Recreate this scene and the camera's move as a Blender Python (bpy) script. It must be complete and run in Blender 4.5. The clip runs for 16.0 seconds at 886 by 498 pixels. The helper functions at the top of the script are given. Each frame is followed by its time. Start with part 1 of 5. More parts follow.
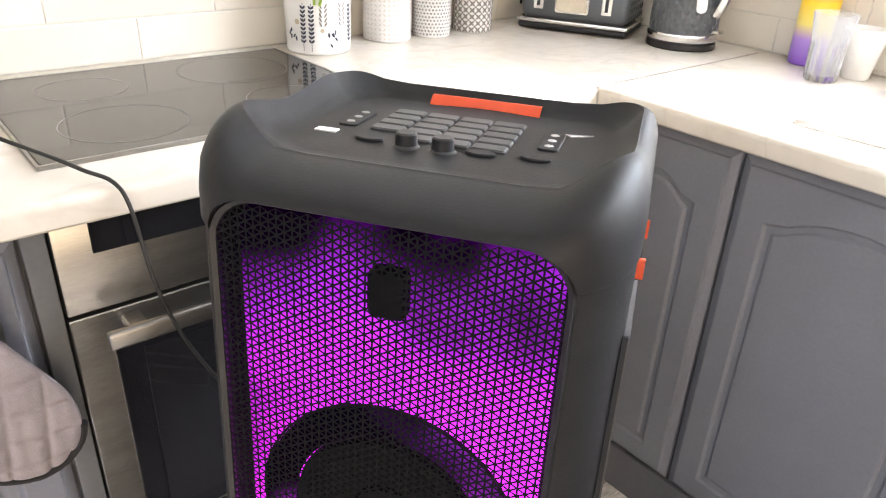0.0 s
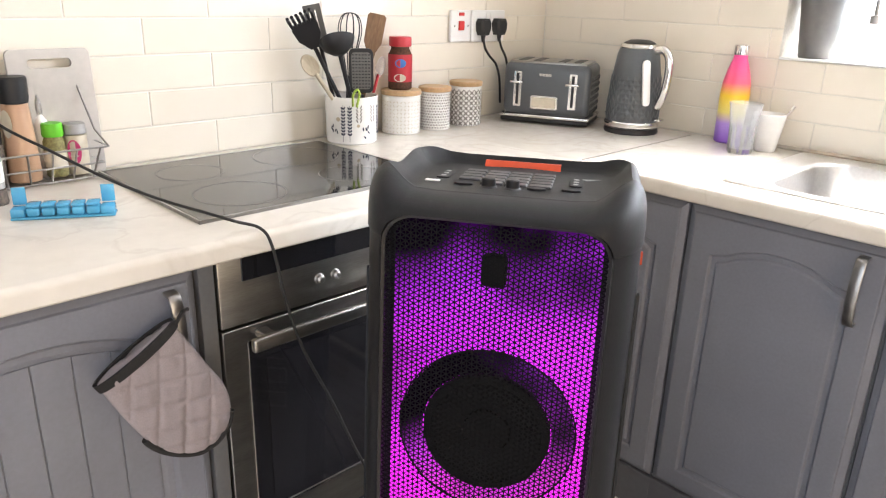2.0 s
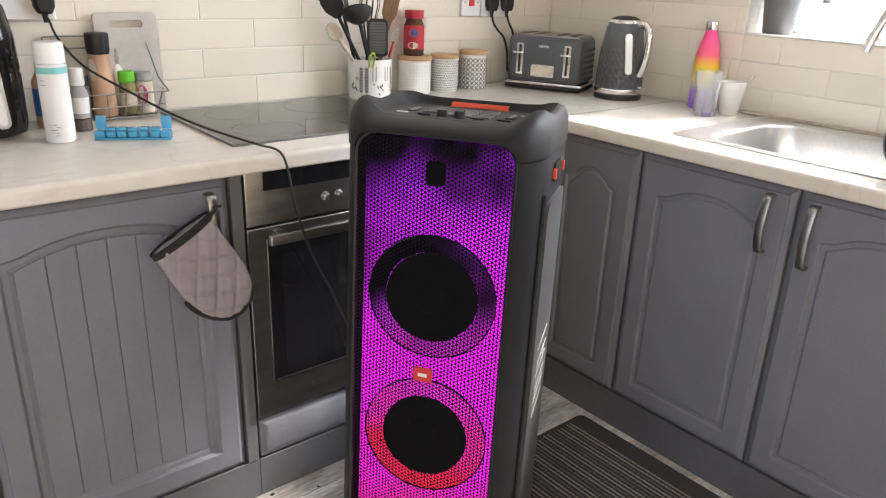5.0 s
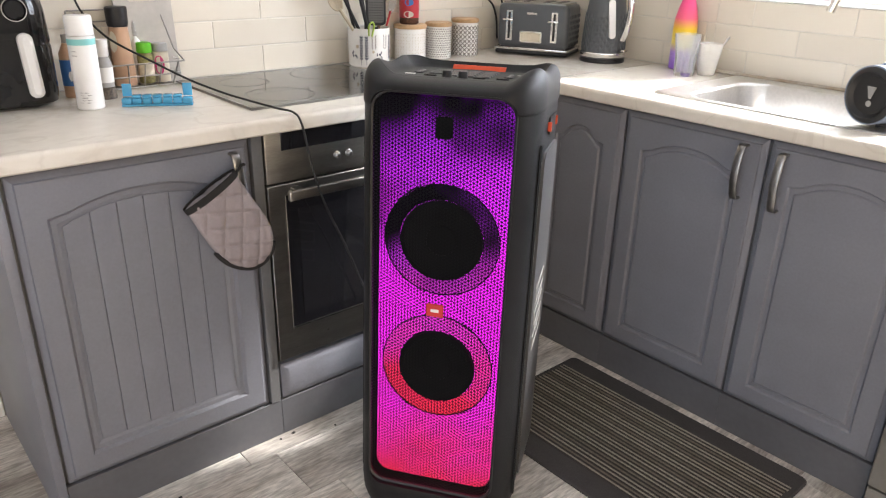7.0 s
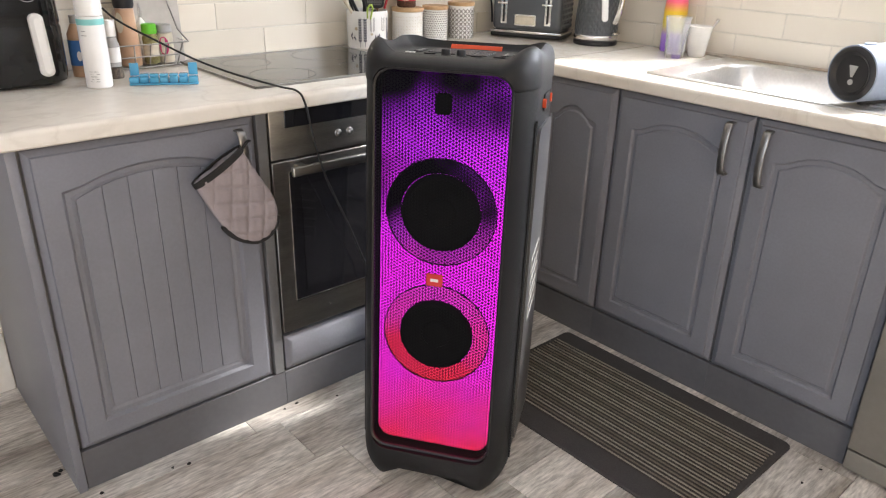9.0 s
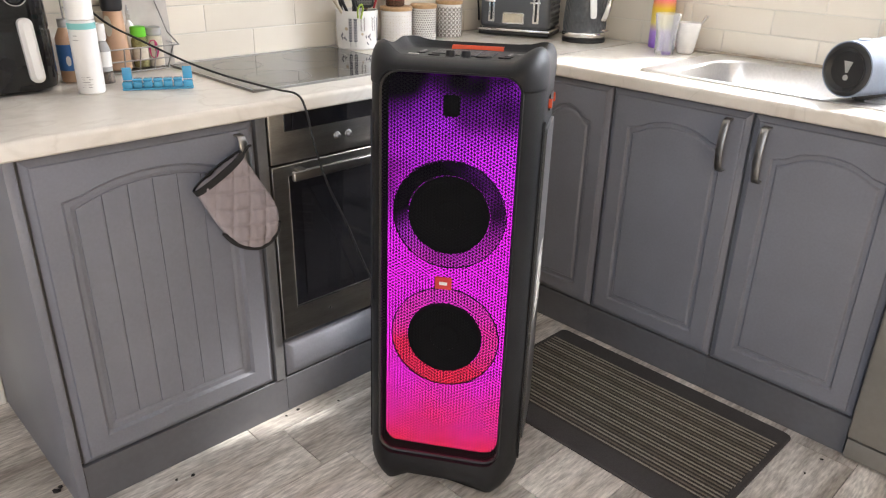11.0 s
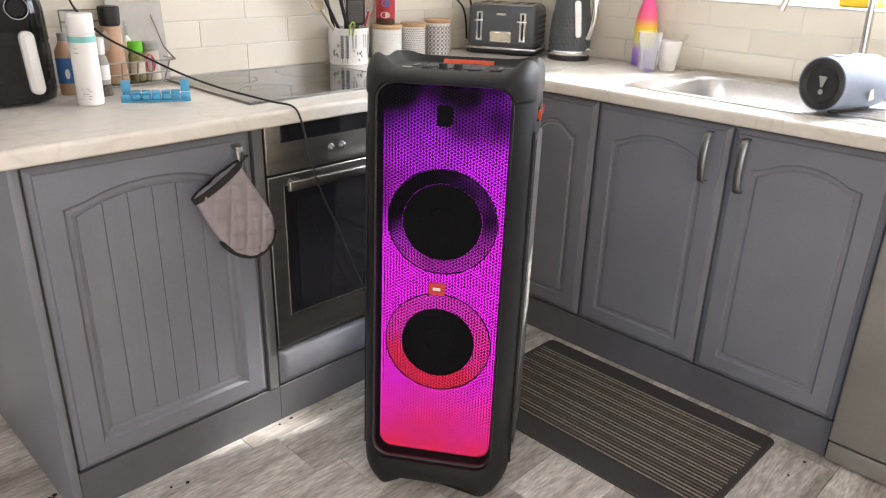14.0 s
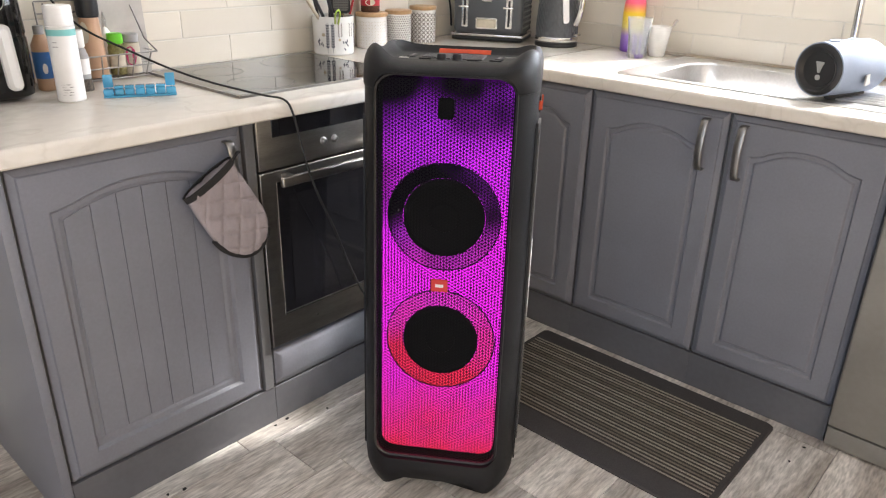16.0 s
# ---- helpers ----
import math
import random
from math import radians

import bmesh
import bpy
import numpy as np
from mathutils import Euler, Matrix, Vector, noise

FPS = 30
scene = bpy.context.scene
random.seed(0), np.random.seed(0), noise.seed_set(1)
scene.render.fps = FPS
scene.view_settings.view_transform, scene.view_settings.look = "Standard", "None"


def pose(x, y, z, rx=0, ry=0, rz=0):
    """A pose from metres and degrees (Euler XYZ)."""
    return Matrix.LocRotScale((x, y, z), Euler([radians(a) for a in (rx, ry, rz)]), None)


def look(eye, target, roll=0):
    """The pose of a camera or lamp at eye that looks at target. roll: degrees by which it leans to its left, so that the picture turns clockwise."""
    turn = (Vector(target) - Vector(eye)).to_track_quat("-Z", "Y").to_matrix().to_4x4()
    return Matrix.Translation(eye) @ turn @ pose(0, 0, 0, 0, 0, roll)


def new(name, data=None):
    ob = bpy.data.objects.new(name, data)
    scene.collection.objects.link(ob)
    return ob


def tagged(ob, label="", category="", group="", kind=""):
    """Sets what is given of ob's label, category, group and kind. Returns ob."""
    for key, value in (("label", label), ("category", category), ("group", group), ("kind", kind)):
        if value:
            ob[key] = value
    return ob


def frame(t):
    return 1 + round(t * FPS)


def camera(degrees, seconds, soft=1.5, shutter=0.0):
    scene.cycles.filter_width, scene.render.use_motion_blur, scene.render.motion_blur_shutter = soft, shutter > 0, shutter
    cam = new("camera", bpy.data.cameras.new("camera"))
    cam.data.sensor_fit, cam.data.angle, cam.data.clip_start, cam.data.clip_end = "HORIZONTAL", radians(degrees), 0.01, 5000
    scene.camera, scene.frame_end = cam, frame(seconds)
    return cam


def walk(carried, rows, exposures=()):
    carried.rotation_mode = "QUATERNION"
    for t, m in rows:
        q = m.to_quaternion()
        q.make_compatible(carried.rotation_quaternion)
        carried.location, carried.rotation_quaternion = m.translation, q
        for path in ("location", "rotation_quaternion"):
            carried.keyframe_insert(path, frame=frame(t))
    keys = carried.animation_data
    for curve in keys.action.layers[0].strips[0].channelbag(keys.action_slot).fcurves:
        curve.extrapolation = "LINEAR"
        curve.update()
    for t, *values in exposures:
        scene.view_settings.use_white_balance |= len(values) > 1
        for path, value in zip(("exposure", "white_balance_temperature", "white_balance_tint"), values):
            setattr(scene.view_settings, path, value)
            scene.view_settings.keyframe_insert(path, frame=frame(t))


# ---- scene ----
cam = camera(62.6, 16.0, 1.2)
PATH = [
    (0, (-1.139, -0.895, 1.266), (0.012, 0.457, 0.344), 2.5),
    (0.5, (-1.256, -1.018, 1.276), (-0.069, 0.355, 0.434), 1.4),
    (1, (-1.387, -1.039, 1.292), (-0.123, 0.308, 0.525), 1.2),
    (1.5, (-1.51, -1.033, 1.3), (-0.185, 0.288, 0.594), 1.5),
    (2, (-1.526, -1.072, 1.309), (-0.201, 0.267, 0.636), 1.7),
    (2.5, (-1.472, -1.204, 1.302), (-0.222, 0.212, 0.644), 1.2),
    (3, (-1.44, -1.323, 1.303), (-0.245, 0.143, 0.653), 1.1),
    (3.5, (-1.475, -1.392, 1.324), (-0.294, 0.085, 0.673), 1.7),
    (4, (-1.529, -1.423, 1.305), (-0.356, 0.051, 0.634), 2.2),
    (4.2, (-1.556, -1.435, 1.299), (-0.375, 0.029, 0.618), 2.5),
    (6.3, (-1.77, -1.523, 1.308), (-0.542, -0.133, 0.561), 1.7),
    (6.5, (-1.783, -1.534, 1.306), (-0.556, -0.147, 0.552), 1.9),
    (7, (-1.8, -1.569, 1.305), (-0.58, -0.187, 0.527), 1.4),
    (7.5, (-1.818, -1.585, 1.3), (-0.597, -0.218, 0.501), 1.2),
    (8, (-1.835, -1.593, 1.3), (-0.609, -0.239, 0.485), 1.5),
    (8.5, (-1.849, -1.598, 1.298), (-0.619, -0.253, 0.475), 1.7),
    (9, (-1.86, -1.619, 1.296), (-0.635, -0.259, 0.491), 1.5),
    (11.3, (-1.924, -1.539, 1.304), (-0.64, -0.238, 0.491), 1.2),
    (11.5, (-1.933, -1.535, 1.293), (-0.653, -0.227, 0.487), 1.0),
    (12, (-1.938, -1.549, 1.289), (-0.643, -0.246, 0.498), 1.2),
    (12.5, (-1.948, -1.565, 1.292), (-0.638, -0.266, 0.52), 1.6),
    (13, (-1.952, -1.576, 1.297), (-0.64, -0.27, 0.54), 1.4),
    (13.5, (-1.958, -1.576, 1.296), (-0.637, -0.276, 0.545), 1.4),
    (14, (-1.964, -1.574, 1.289), (-0.636, -0.284, 0.531), 1.6),
    (14.5, (-1.968, -1.571, 1.293), (-0.642, -0.29, 0.517), 1.6),
    (15, (-1.972, -1.556, 1.289), (-0.639, -0.288, 0.505), 1.5),
    (15.5, (-1.972, -1.519, 1.294), (-0.622, -0.273, 0.505), 1.4),
    (16, (-1.977, -1.495, 1.294), (-0.609, -0.27, 0.501), 1.3),
]
walk(cam, [(t, look(eye, target, roll)) for t, eye, target, roll in PATH],
     [(0, 0.62), (0.5, 0.55), (1.0, 0.42), (1.5, 0.32), (2.0, 0.3), (2.5, 0.22), (3.0, 0.0), (3.5, -0.2), (4.0, -0.3), (4.6, -0.22), (6.5, -0.03), (9.0, 0.0), (16.0, 0.0)])

# ---- world and light ----
world = bpy.data.worlds.new("world")
scene.world = world
world.use_nodes = True
wn = world.node_tree.nodes
sky = wn.new("ShaderNodeTexSky")
sky.sky_type = "NISHITA"
sky.sun_disc = False
sky.sun_elevation, sky.sun_rotation = radians(42), radians(108)
wn["Background"].inputs["Strength"].default_value = 0.12
world.node_tree.links.new(sky.outputs[0], wn["Background"].inputs[0])


def daylight_lamp(name, eye, target, wide, high, watts, colour):
    """A rectangular area lamp: daylight of the sink window, or added fill."""
    lamp = bpy.data.lights.new(name, "AREA")
    lamp.shape, lamp.size, lamp.size_y, lamp.energy, lamp.color = "RECTANGLE", wide, high, watts, colour
    ob = new(name, lamp)
    ob.matrix_world = look(eye, target)
    return ob


sun = bpy.data.lights.new("sun", "SUN")
sun.energy, sun.angle, sun.color = 10.0, radians(6.5), (1.0, 0.95, 0.89)
new("sun", sun).matrix_world = look((1.0, -0.32, 0.95), (0, 0, 0))
daylight_lamp("window_daylight", (0.98, -0.9, 1.66), (-1, -0.9, 1.5), 1.9, 1.05, 82, (0.84, 0.89, 1.0))
# added cool fill from the unseen west side, lifts the east doors
daylight_lamp("patio_daylight", (-3.5, -1.75, 1.1), (0, -1.1, 0.7), 1.6, 2.05, 25, (0.82, 0.88, 1.0))
# added warm fill from the unseen south side, warms the north wall
daylight_lamp("garden_door_daylight", (-2.1, -3.5, 1.1), (-1.6, 0.6, 0.9), 1.5, 2.05, 39, (1.0, 0.76, 0.50))


# ---- materials ----
def material(name, colour, rough=0.5, metal=0.0, second=None, scale=4.0, grain=0.0, bump=0.0, bump_scale=60.0,
             per_object=0.0, stretch=(1, 1, 1), coat=0.0, transmission=0.0, ior=1.45, rough_var=0.06):
    """A surface with variation at two scales, fine relief and uneven gloss."""
    m = bpy.data.materials.new(name)
    m.use_nodes = True
    nt = m.node_tree
    n, link = nt.nodes, nt.links.new
    p = n["Principled BSDF"]
    tc = n.new("ShaderNodeTexCoord")
    mp = n.new("ShaderNodeMapping")
    mp.inputs["Scale"].default_value = stretch
    link(tc.outputs["Object"], mp.inputs[0])
    big = n.new("ShaderNodeTexNoise")
    big.inputs["Scale"].default_value, big.inputs["Detail"].default_value = scale, 5
    link(mp.outputs[0], big.inputs["Vector"])
    fine = n.new("ShaderNodeTexNoise")
    fine.inputs["Scale"].default_value, fine.inputs["Detail"].default_value = bump_scale, 4
    link(mp.outputs[0], fine.inputs["Vector"])
    ramp = n.new("ShaderNodeValToRGB")
    second = second or tuple(c * 0.86 for c in colour)
    ramp.color_ramp.elements[0].position, ramp.color_ramp.elements[0].color = 0.35, (*second, 1)
    ramp.color_ramp.elements[1].position, ramp.color_ramp.elements[1].color = 0.65, (*colour, 1)
    link(big.outputs["Fac"], ramp.inputs[0])
    out = ramp.outputs[0]
    if grain:
        mr = n.new("ShaderNodeMapRange")
        mr.inputs["From Min"].default_value, mr.inputs["From Max"].default_value = 0.3, 0.7
        mr.inputs["To Min"].default_value, mr.inputs["To Max"].default_value = 1 - grain, 1 + grain * 0.4
        link(fine.outputs["Fac"], mr.inputs[0])
        mul = n.new("ShaderNodeMix")
        mul.data_type, mul.blend_type = "RGBA", "MULTIPLY"
        mul.inputs[0].default_value = 1
        link(out, mul.inputs[6])
        link(mr.outputs[0], mul.inputs[7])
        out = mul.outputs[2]
    if per_object:
        oi = n.new("ShaderNodeObjectInfo")
        mr2 = n.new("ShaderNodeMapRange")
        mr2.inputs["To Min"].default_value, mr2.inputs["To Max"].default_value = 1 - per_object, 1 + per_object * 0.5
        link(oi.outputs["Random"], mr2.inputs[0])
        mul2 = n.new("ShaderNodeMix")
        mul2.data_type, mul2.blend_type = "RGBA", "MULTIPLY"
        mul2.inputs[0].default_value = 1
        link(out, mul2.inputs[6])
        link(mr2.outputs[0], mul2.inputs[7])
        out = mul2.outputs[2]
    link(out, p.inputs["Base Color"])
    rr = n.new("ShaderNodeMapRange")
    rr.inputs["To Min"].default_value, rr.inputs["To Max"].default_value = max(0.02, rough - rough_var), min(1, rough + rough_var)
    link(fine.outputs["Fac"], rr.inputs[0])
    link(rr.outputs[0], p.inputs["Roughness"])
    p.inputs["Metallic"].default_value = metal
    p.inputs["IOR"].default_value = ior
    p.inputs["Coat Weight"].default_value = coat
    p.inputs["Coat Roughness"].default_value = 0.08
    p.inputs["Transmission Weight"].default_value = transmission
    if bump:
        b = n.new("ShaderNodeBump")
        b.inputs["Strength"].default_value, b.inputs["Distance"].default_value = bump, 0.002
        link(fine.outputs["Fac"], b.inputs["Height"])
        link(b.outputs[0], p.inputs["Normal"])
    return m


M_WALL = material("painted_wall", (0.74, 0.71, 0.66), 0.7, bump=0.15, bump_scale=90)
M_CEIL = material("ceiling_paint", (0.8, 0.79, 0.77), 0.8, bump=0.1)
M_GROUT = material("grout", (0.72, 0.69, 0.63), 0.85, grain=0.15, bump=0.3, bump_scale=200)
M_TILE = material("glazed_tile", (0.735, 0.680, 0.585), 0.16, second=(0.705, 0.650, 0.555), scale=3, bump=0.10, bump_scale=9, per_object=0.05, rough_var=0.05)
M_GREY = material("grey_cabinet_paint", (0.182, 0.188, 0.221), 0.38, second=(0.168, 0.173, 0.204), scale=5, grain=0.06, bump=0.12, bump_scale=140)
M_PLINTH = material("plinth_grey", (0.112, 0.114, 0.128), 0.5, scale=5, grain=0.08, bump=0.1)
M_GREYD = material("dark_grey_carcass", (0.13, 0.133, 0.14), 0.5, scale=4, grain=0.08, bump=0.1, bump_scale=120)
M_STEEL = material("brushed_steel", (0.38, 0.365, 0.345), 0.32, 1.0, second=(0.31, 0.30, 0.285), scale=6, grain=0.12, bump=0.08, bump_scale=60, stretch=(1, 8, 8))
M_SINK = material("sink_steel", (0.70, 0.69, 0.68), 0.34, 1.0, scale=5, grain=0.08, bump=0.05, bump_scale=120)
M_CHROME = material("chrome", (0.78, 0.77, 0.76), 0.10, 1.0, scale=9, rough_var=0.03)
M_HANDLE = material("pewter_handle", (0.36, 0.35, 0.34), 0.34, 1.0, second=(0.28, 0.27, 0.26), scale=30, bump=0.1)
M_BGLASS = material("black_glass", (0.010, 0.010, 0.012), 0.06, scale=3, coat=0.3, rough_var=0.02)
M_OVENGLASS = material("oven_glass", (0.008, 0.008, 0.010), 0.10, scale=3, rough_var=0.03)
M_BLACK = material("black_plastic", (0.016, 0.016, 0.018), 0.42, scale=12, grain=0.1, bump=0.1, bump_scale=300)
M_SPK = material("charcoal_speaker_plastic", (0.013, 0.0132, 0.0148), 0.48, second=(0.011, 0.0112, 0.0125), ior=1.32, scale=8, grain=0.10, bump=0.16, bump_scale=420)
M_SPK2 = material("satin_dark_plastic", (0.016, 0.0162, 0.0182), 0.48, ior=1.30, scale=8, grain=0.08, bump=0.1, bump_scale=320)
M_PAD = material("grey_rubber_pad", (0.050, 0.050, 0.054), 0.42, scale=12, grain=0.06)
# dark satin plastic lightened in colour to carry the window's reflected light
M_FLANK = material("window_lit_satin_plastic", (0.075, 0.075, 0.080), 0.36, scale=8, grain=0.06, bump=0.08, bump_scale=320)
M_GRILLE = material("black_grille_metal", (0.005, 0.005, 0.006), 0.6, ior=1.16, scale=20)
M_CONE = material("woofer_cone", (0.004, 0.004, 0.005), 0.7, ior=1.25, scale=20)
M_RED = material("orange_red_plastic", (0.62, 0.075, 0.022), 0.42, scale=9, grain=0.08)
M_BADGE = material("red_badge", (0.55, 0.035, 0.03), 0.4, scale=9)
M_WHITE = material("white_plastic", (0.78, 0.77, 0.75), 0.35, scale=9)
M_CERAMIC = material("white_ceramic", (0.80, 0.78, 0.74), 0.20, scale=7, grain=0.03)
M_INK = material("dark_ink", (0.035, 0.04, 0.07), 0.6, scale=9)
M_INK2 = material("grey_ink", (0.22, 0.20, 0.18), 0.6, scale=9)
M_OCHRE = material("ochre_ink", (0.50, 0.42, 0.30), 0.6, scale=9)
M_BAMBOO = material("bamboo_wood", (0.52, 0.34, 0.18), 0.5, second=(0.42, 0.26, 0.13), scale=8, grain=0.2, bump=0.1, bump_scale=60, stretch=(1, 8, 1))
M_WOOD = material("brown_wood", (0.22, 0.12, 0.06), 0.55, second=(0.15, 0.08, 0.04), scale=8, grain=0.25, bump=0.1, bump_scale=50, stretch=(6, 6, 1))
M_PALEWOOD = material("pale_wood", (0.55, 0.47, 0.34), 0.6, scale=9, grain=0.15, stretch=(6, 6, 1))
M_TOAST = material("slate_enamel", (0.085, 0.092, 0.102), 0.32, second=(0.078, 0.085, 0.095), scale=9, bump=0.08, bump_scale=90)
M_CREAM = material("cream_card", (0.64, 0.58, 0.46), 0.5, scale=14, grain=0.1)
M_MITT = material("grey_quilted_cotton", (0.335, 0.292, 0.310), 0.9, second=(0.29, 0.255, 0.272), scale=14, grain=0.18, bump=0.5, bump_scale=700)
M_BLACKCLOTH = material("black_cloth", (0.022, 0.021, 0.022), 0.95, scale=20, grain=0.2, bump=0.4, bump_scale=500)
M_MATB = material("dark_mat_rubber", (0.056, 0.051, 0.053), 0.85, scale=9, grain=0.2, bump=0.4, bump_scale=260)
M_RIBS = [material("mat_rib_dark", (0.050, 0.045, 0.043), 0.95, scale=30, grain=0.3, bump=0.4, bump_scale=300),
          material("mat_rib_brown", (0.16, 0.135, 0.115), 0.95, scale=30, grain=0.3, bump=0.4, bump_scale=300),
          material("mat_rib_beige", (0.30, 0.265, 0.23), 0.95, scale=30, grain=0.3, bump=0.4, bump_scale=300)]
M_CABLE = material("black_cable", (0.012, 0.012, 0.012), 0.5, scale=20)
M_ALU = material("silver_appliance", (0.30, 0.285, 0.265), 0.42, 0.5, scale=5, grain=0.05, bump=0.05)
M_SKIRT = material("white_gloss_paint", (0.78, 0.77, 0.74), 0.35, scale=5, grain=0.04)
M_SEAL = material("aged_sealant", (0.42, 0.33, 0.24), 0.6, second=(0.50, 0.45, 0.38), scale=18, grain=0.2)
M_GREYPLASTIC = material("grey_plastic", (0.36, 0.355, 0.345), 0.5, scale=9, grain=0.06)
M_BOARD = material("pale_board_plastic", (0.47, 0.44, 0.40), 0.5, scale=9, grain=0.06)
M_BLUECLEAR = material("blue_clear_plastic", (0.12, 0.55, 0.88), 0.16, scale=9, transmission=0.4, rough_var=0.02)
M_GLASS = material("clear_glass", (0.97, 0.98, 0.98), 0.03, second=(0.96, 0.97, 0.97), transmission=1.0, rough_var=0.01)
M_TUMBLER = material("hazy_glass", (0.90, 0.91, 0.93), 0.10, second=(0.84, 0.86, 0.89), transmission=0.88, rough_var=0.02)
M_PEACH = material("peach_bottle", (0.52, 0.34, 0.22), 0.35, second=(0.44, 0.27, 0.17), scale=9)
M_GREEN = material("green_lid", (0.13, 0.52, 0.03), 0.4, scale=9)
M_LIME = material("lime_cord", (0.30, 0.42, 0.06), 0.5, scale=9)
M_PINK = material("pink_label", (0.62, 0.05, 0.20), 0.5, scale=9)
M_BLUE = material("blue_label", (0.04, 0.15, 0.42), 0.5, scale=9)
M_TEAL = material("teal_band", (0.22, 0.56, 0.54), 0.5, scale=9)
M_HERB = material("dried_herbs", (0.30, 0.28, 0.12), 0.8, second=(0.18, 0.16, 0.06), scale=120, grain=0.4, bump_scale=200)
M_SPICE = material("dark_spice", (0.06, 0.05, 0.045), 0.7, second=(0.16, 0.13, 0.1), scale=150)
M_COFFEE = material("coffee_granules", (0.10, 0.045, 0.02), 0.8, second=(0.05, 0.02, 0.01), scale=200)
M_REDLID = material("red_lid", (0.42, 0.02, 0.03), 0.4, scale=9)
M_BTGREY = material("blue_grey_fabric", (0.245, 0.285, 0.37), 0.85, second=(0.22, 0.26, 0.34), scale=20, grain=0.2, bump=0.5, bump_scale=600)
M_YELLOW = material("yellow_sponge", (0.72, 0.47, 0.03), 0.9, scale=30, grain=0.2, bump=0.5, bump_scale=200)
M_FLOWER = material("orange_petals", (0.70, 0.16, 0.05), 0.7, second=(0.62, 0.08, 0.12), scale=30)
M_LEAF = material("leaf_green", (0.06, 0.12, 0.03), 0.6, scale=30)
M_POTGREY = material("zinc_planter", (0.16, 0.155, 0.15), 0.5, 0.3, scale=9, grain=0.08)
M_FRAME = material("white_upvc", (0.80, 0.80, 0.79), 0.3, scale=5)
M_TEALCLOTH = material("teal_cloth", (0.10, 0.42, 0.34), 0.9, scale=20, grain=0.2)


def worktop_material():
    """Cream laminate with soft grey and tan marble veins."""
    m = material("marble_laminate", (0.66, 0.62, 0.555), 0.18, second=(0.60, 0.56, 0.495), scale=2.2, grain=0.04, bump_scale=30, rough_var=0.05)
    nt = m.node_tree
    n, link = nt.nodes, nt.links.new
    p = n["Principled BSDF"]
    base = p.inputs["Base Color"].links[0].from_socket
    tc = n.new("ShaderNodeTexCoord")
    mp = n.new("ShaderNodeMapping")
    mp.inputs["Scale"].default_value = (1.6, 2.6, 2.0)
    mp.inputs["Rotation"].default_value = (0, 0, 0.5)
    link(tc.outputs["Object"], mp.inputs[0])
    ns = n.new("ShaderNodeTexNoise")
    ns.inputs["Scale"].default_value, ns.inputs["Detail"].default_value, ns.inputs["Distortion"].default_value = 1.6, 7, 1.4
    link(mp.outputs[0], ns.inputs["Vector"])
    sub = n.new("ShaderNodeMath")
    sub.operation = "SUBTRACT"
    sub.inputs[1].default_value = 0.5
    link(ns.outputs["Fac"], sub.inputs[0])
    ab = n.new("ShaderNodeMath")
    ab.operation = "ABSOLUTE"
    link(sub.outputs[0], ab.inputs[0])
    mr = n.new("ShaderNodeMapRange")
    mr.inputs["From Min"].default_value, mr.inputs["From Max"].default_value = 0.0, 0.03
    mr.inputs["To Min"].default_value, mr.inputs["To Max"].default_value = 0.24, 0.0
    link(ab.outputs[0], mr.inputs[0])
    mix = n.new("ShaderNodeMix")
    mix.data_type = "RGBA"
    link(mr.outputs[0], mix.inputs[0])
    link(base, mix.inputs[6])
    mix.inputs[7].default_value = (0.40, 0.35, 0.29, 1)
    link(mix.outputs[2], p.inputs["Base Color"])
    return m


def plank_material():
    """Weathered grey oak, its grain along the plank."""
    m = material("grey_oak_plank", (0.80, 0.765, 0.72), 0.38, second=(0.44, 0.395, 0.355), scale=3.6, grain=0.42, bump=0.12, bump_scale=34,
                 per_object=0.26, stretch=(0.8, 4.6, 1), rough_var=0.06)
    nt = m.node_tree
    n, link = nt.nodes, nt.links.new
    oi = n.new("ShaderNodeObjectInfo")
    add = n.new("ShaderNodeVectorMath")
    add.operation = "ADD"
    sc = n.new("ShaderNodeVectorMath")
    sc.operation = "SCALE"
    sc.inputs[0].default_value = (37, 19, 11)
    link(oi.outputs["Random"], sc.inputs["Scale"])
    mp = [q for q in n if q.type == "MAPPING"][0]
    tc = [q for q in n if q.type == "TEX_COORD"][0]
    link(tc.outputs["Object"], add.inputs[0])
    link(sc.outputs[0], add.inputs[1])
    link(add.outputs[0], mp.inputs[0])
    return m


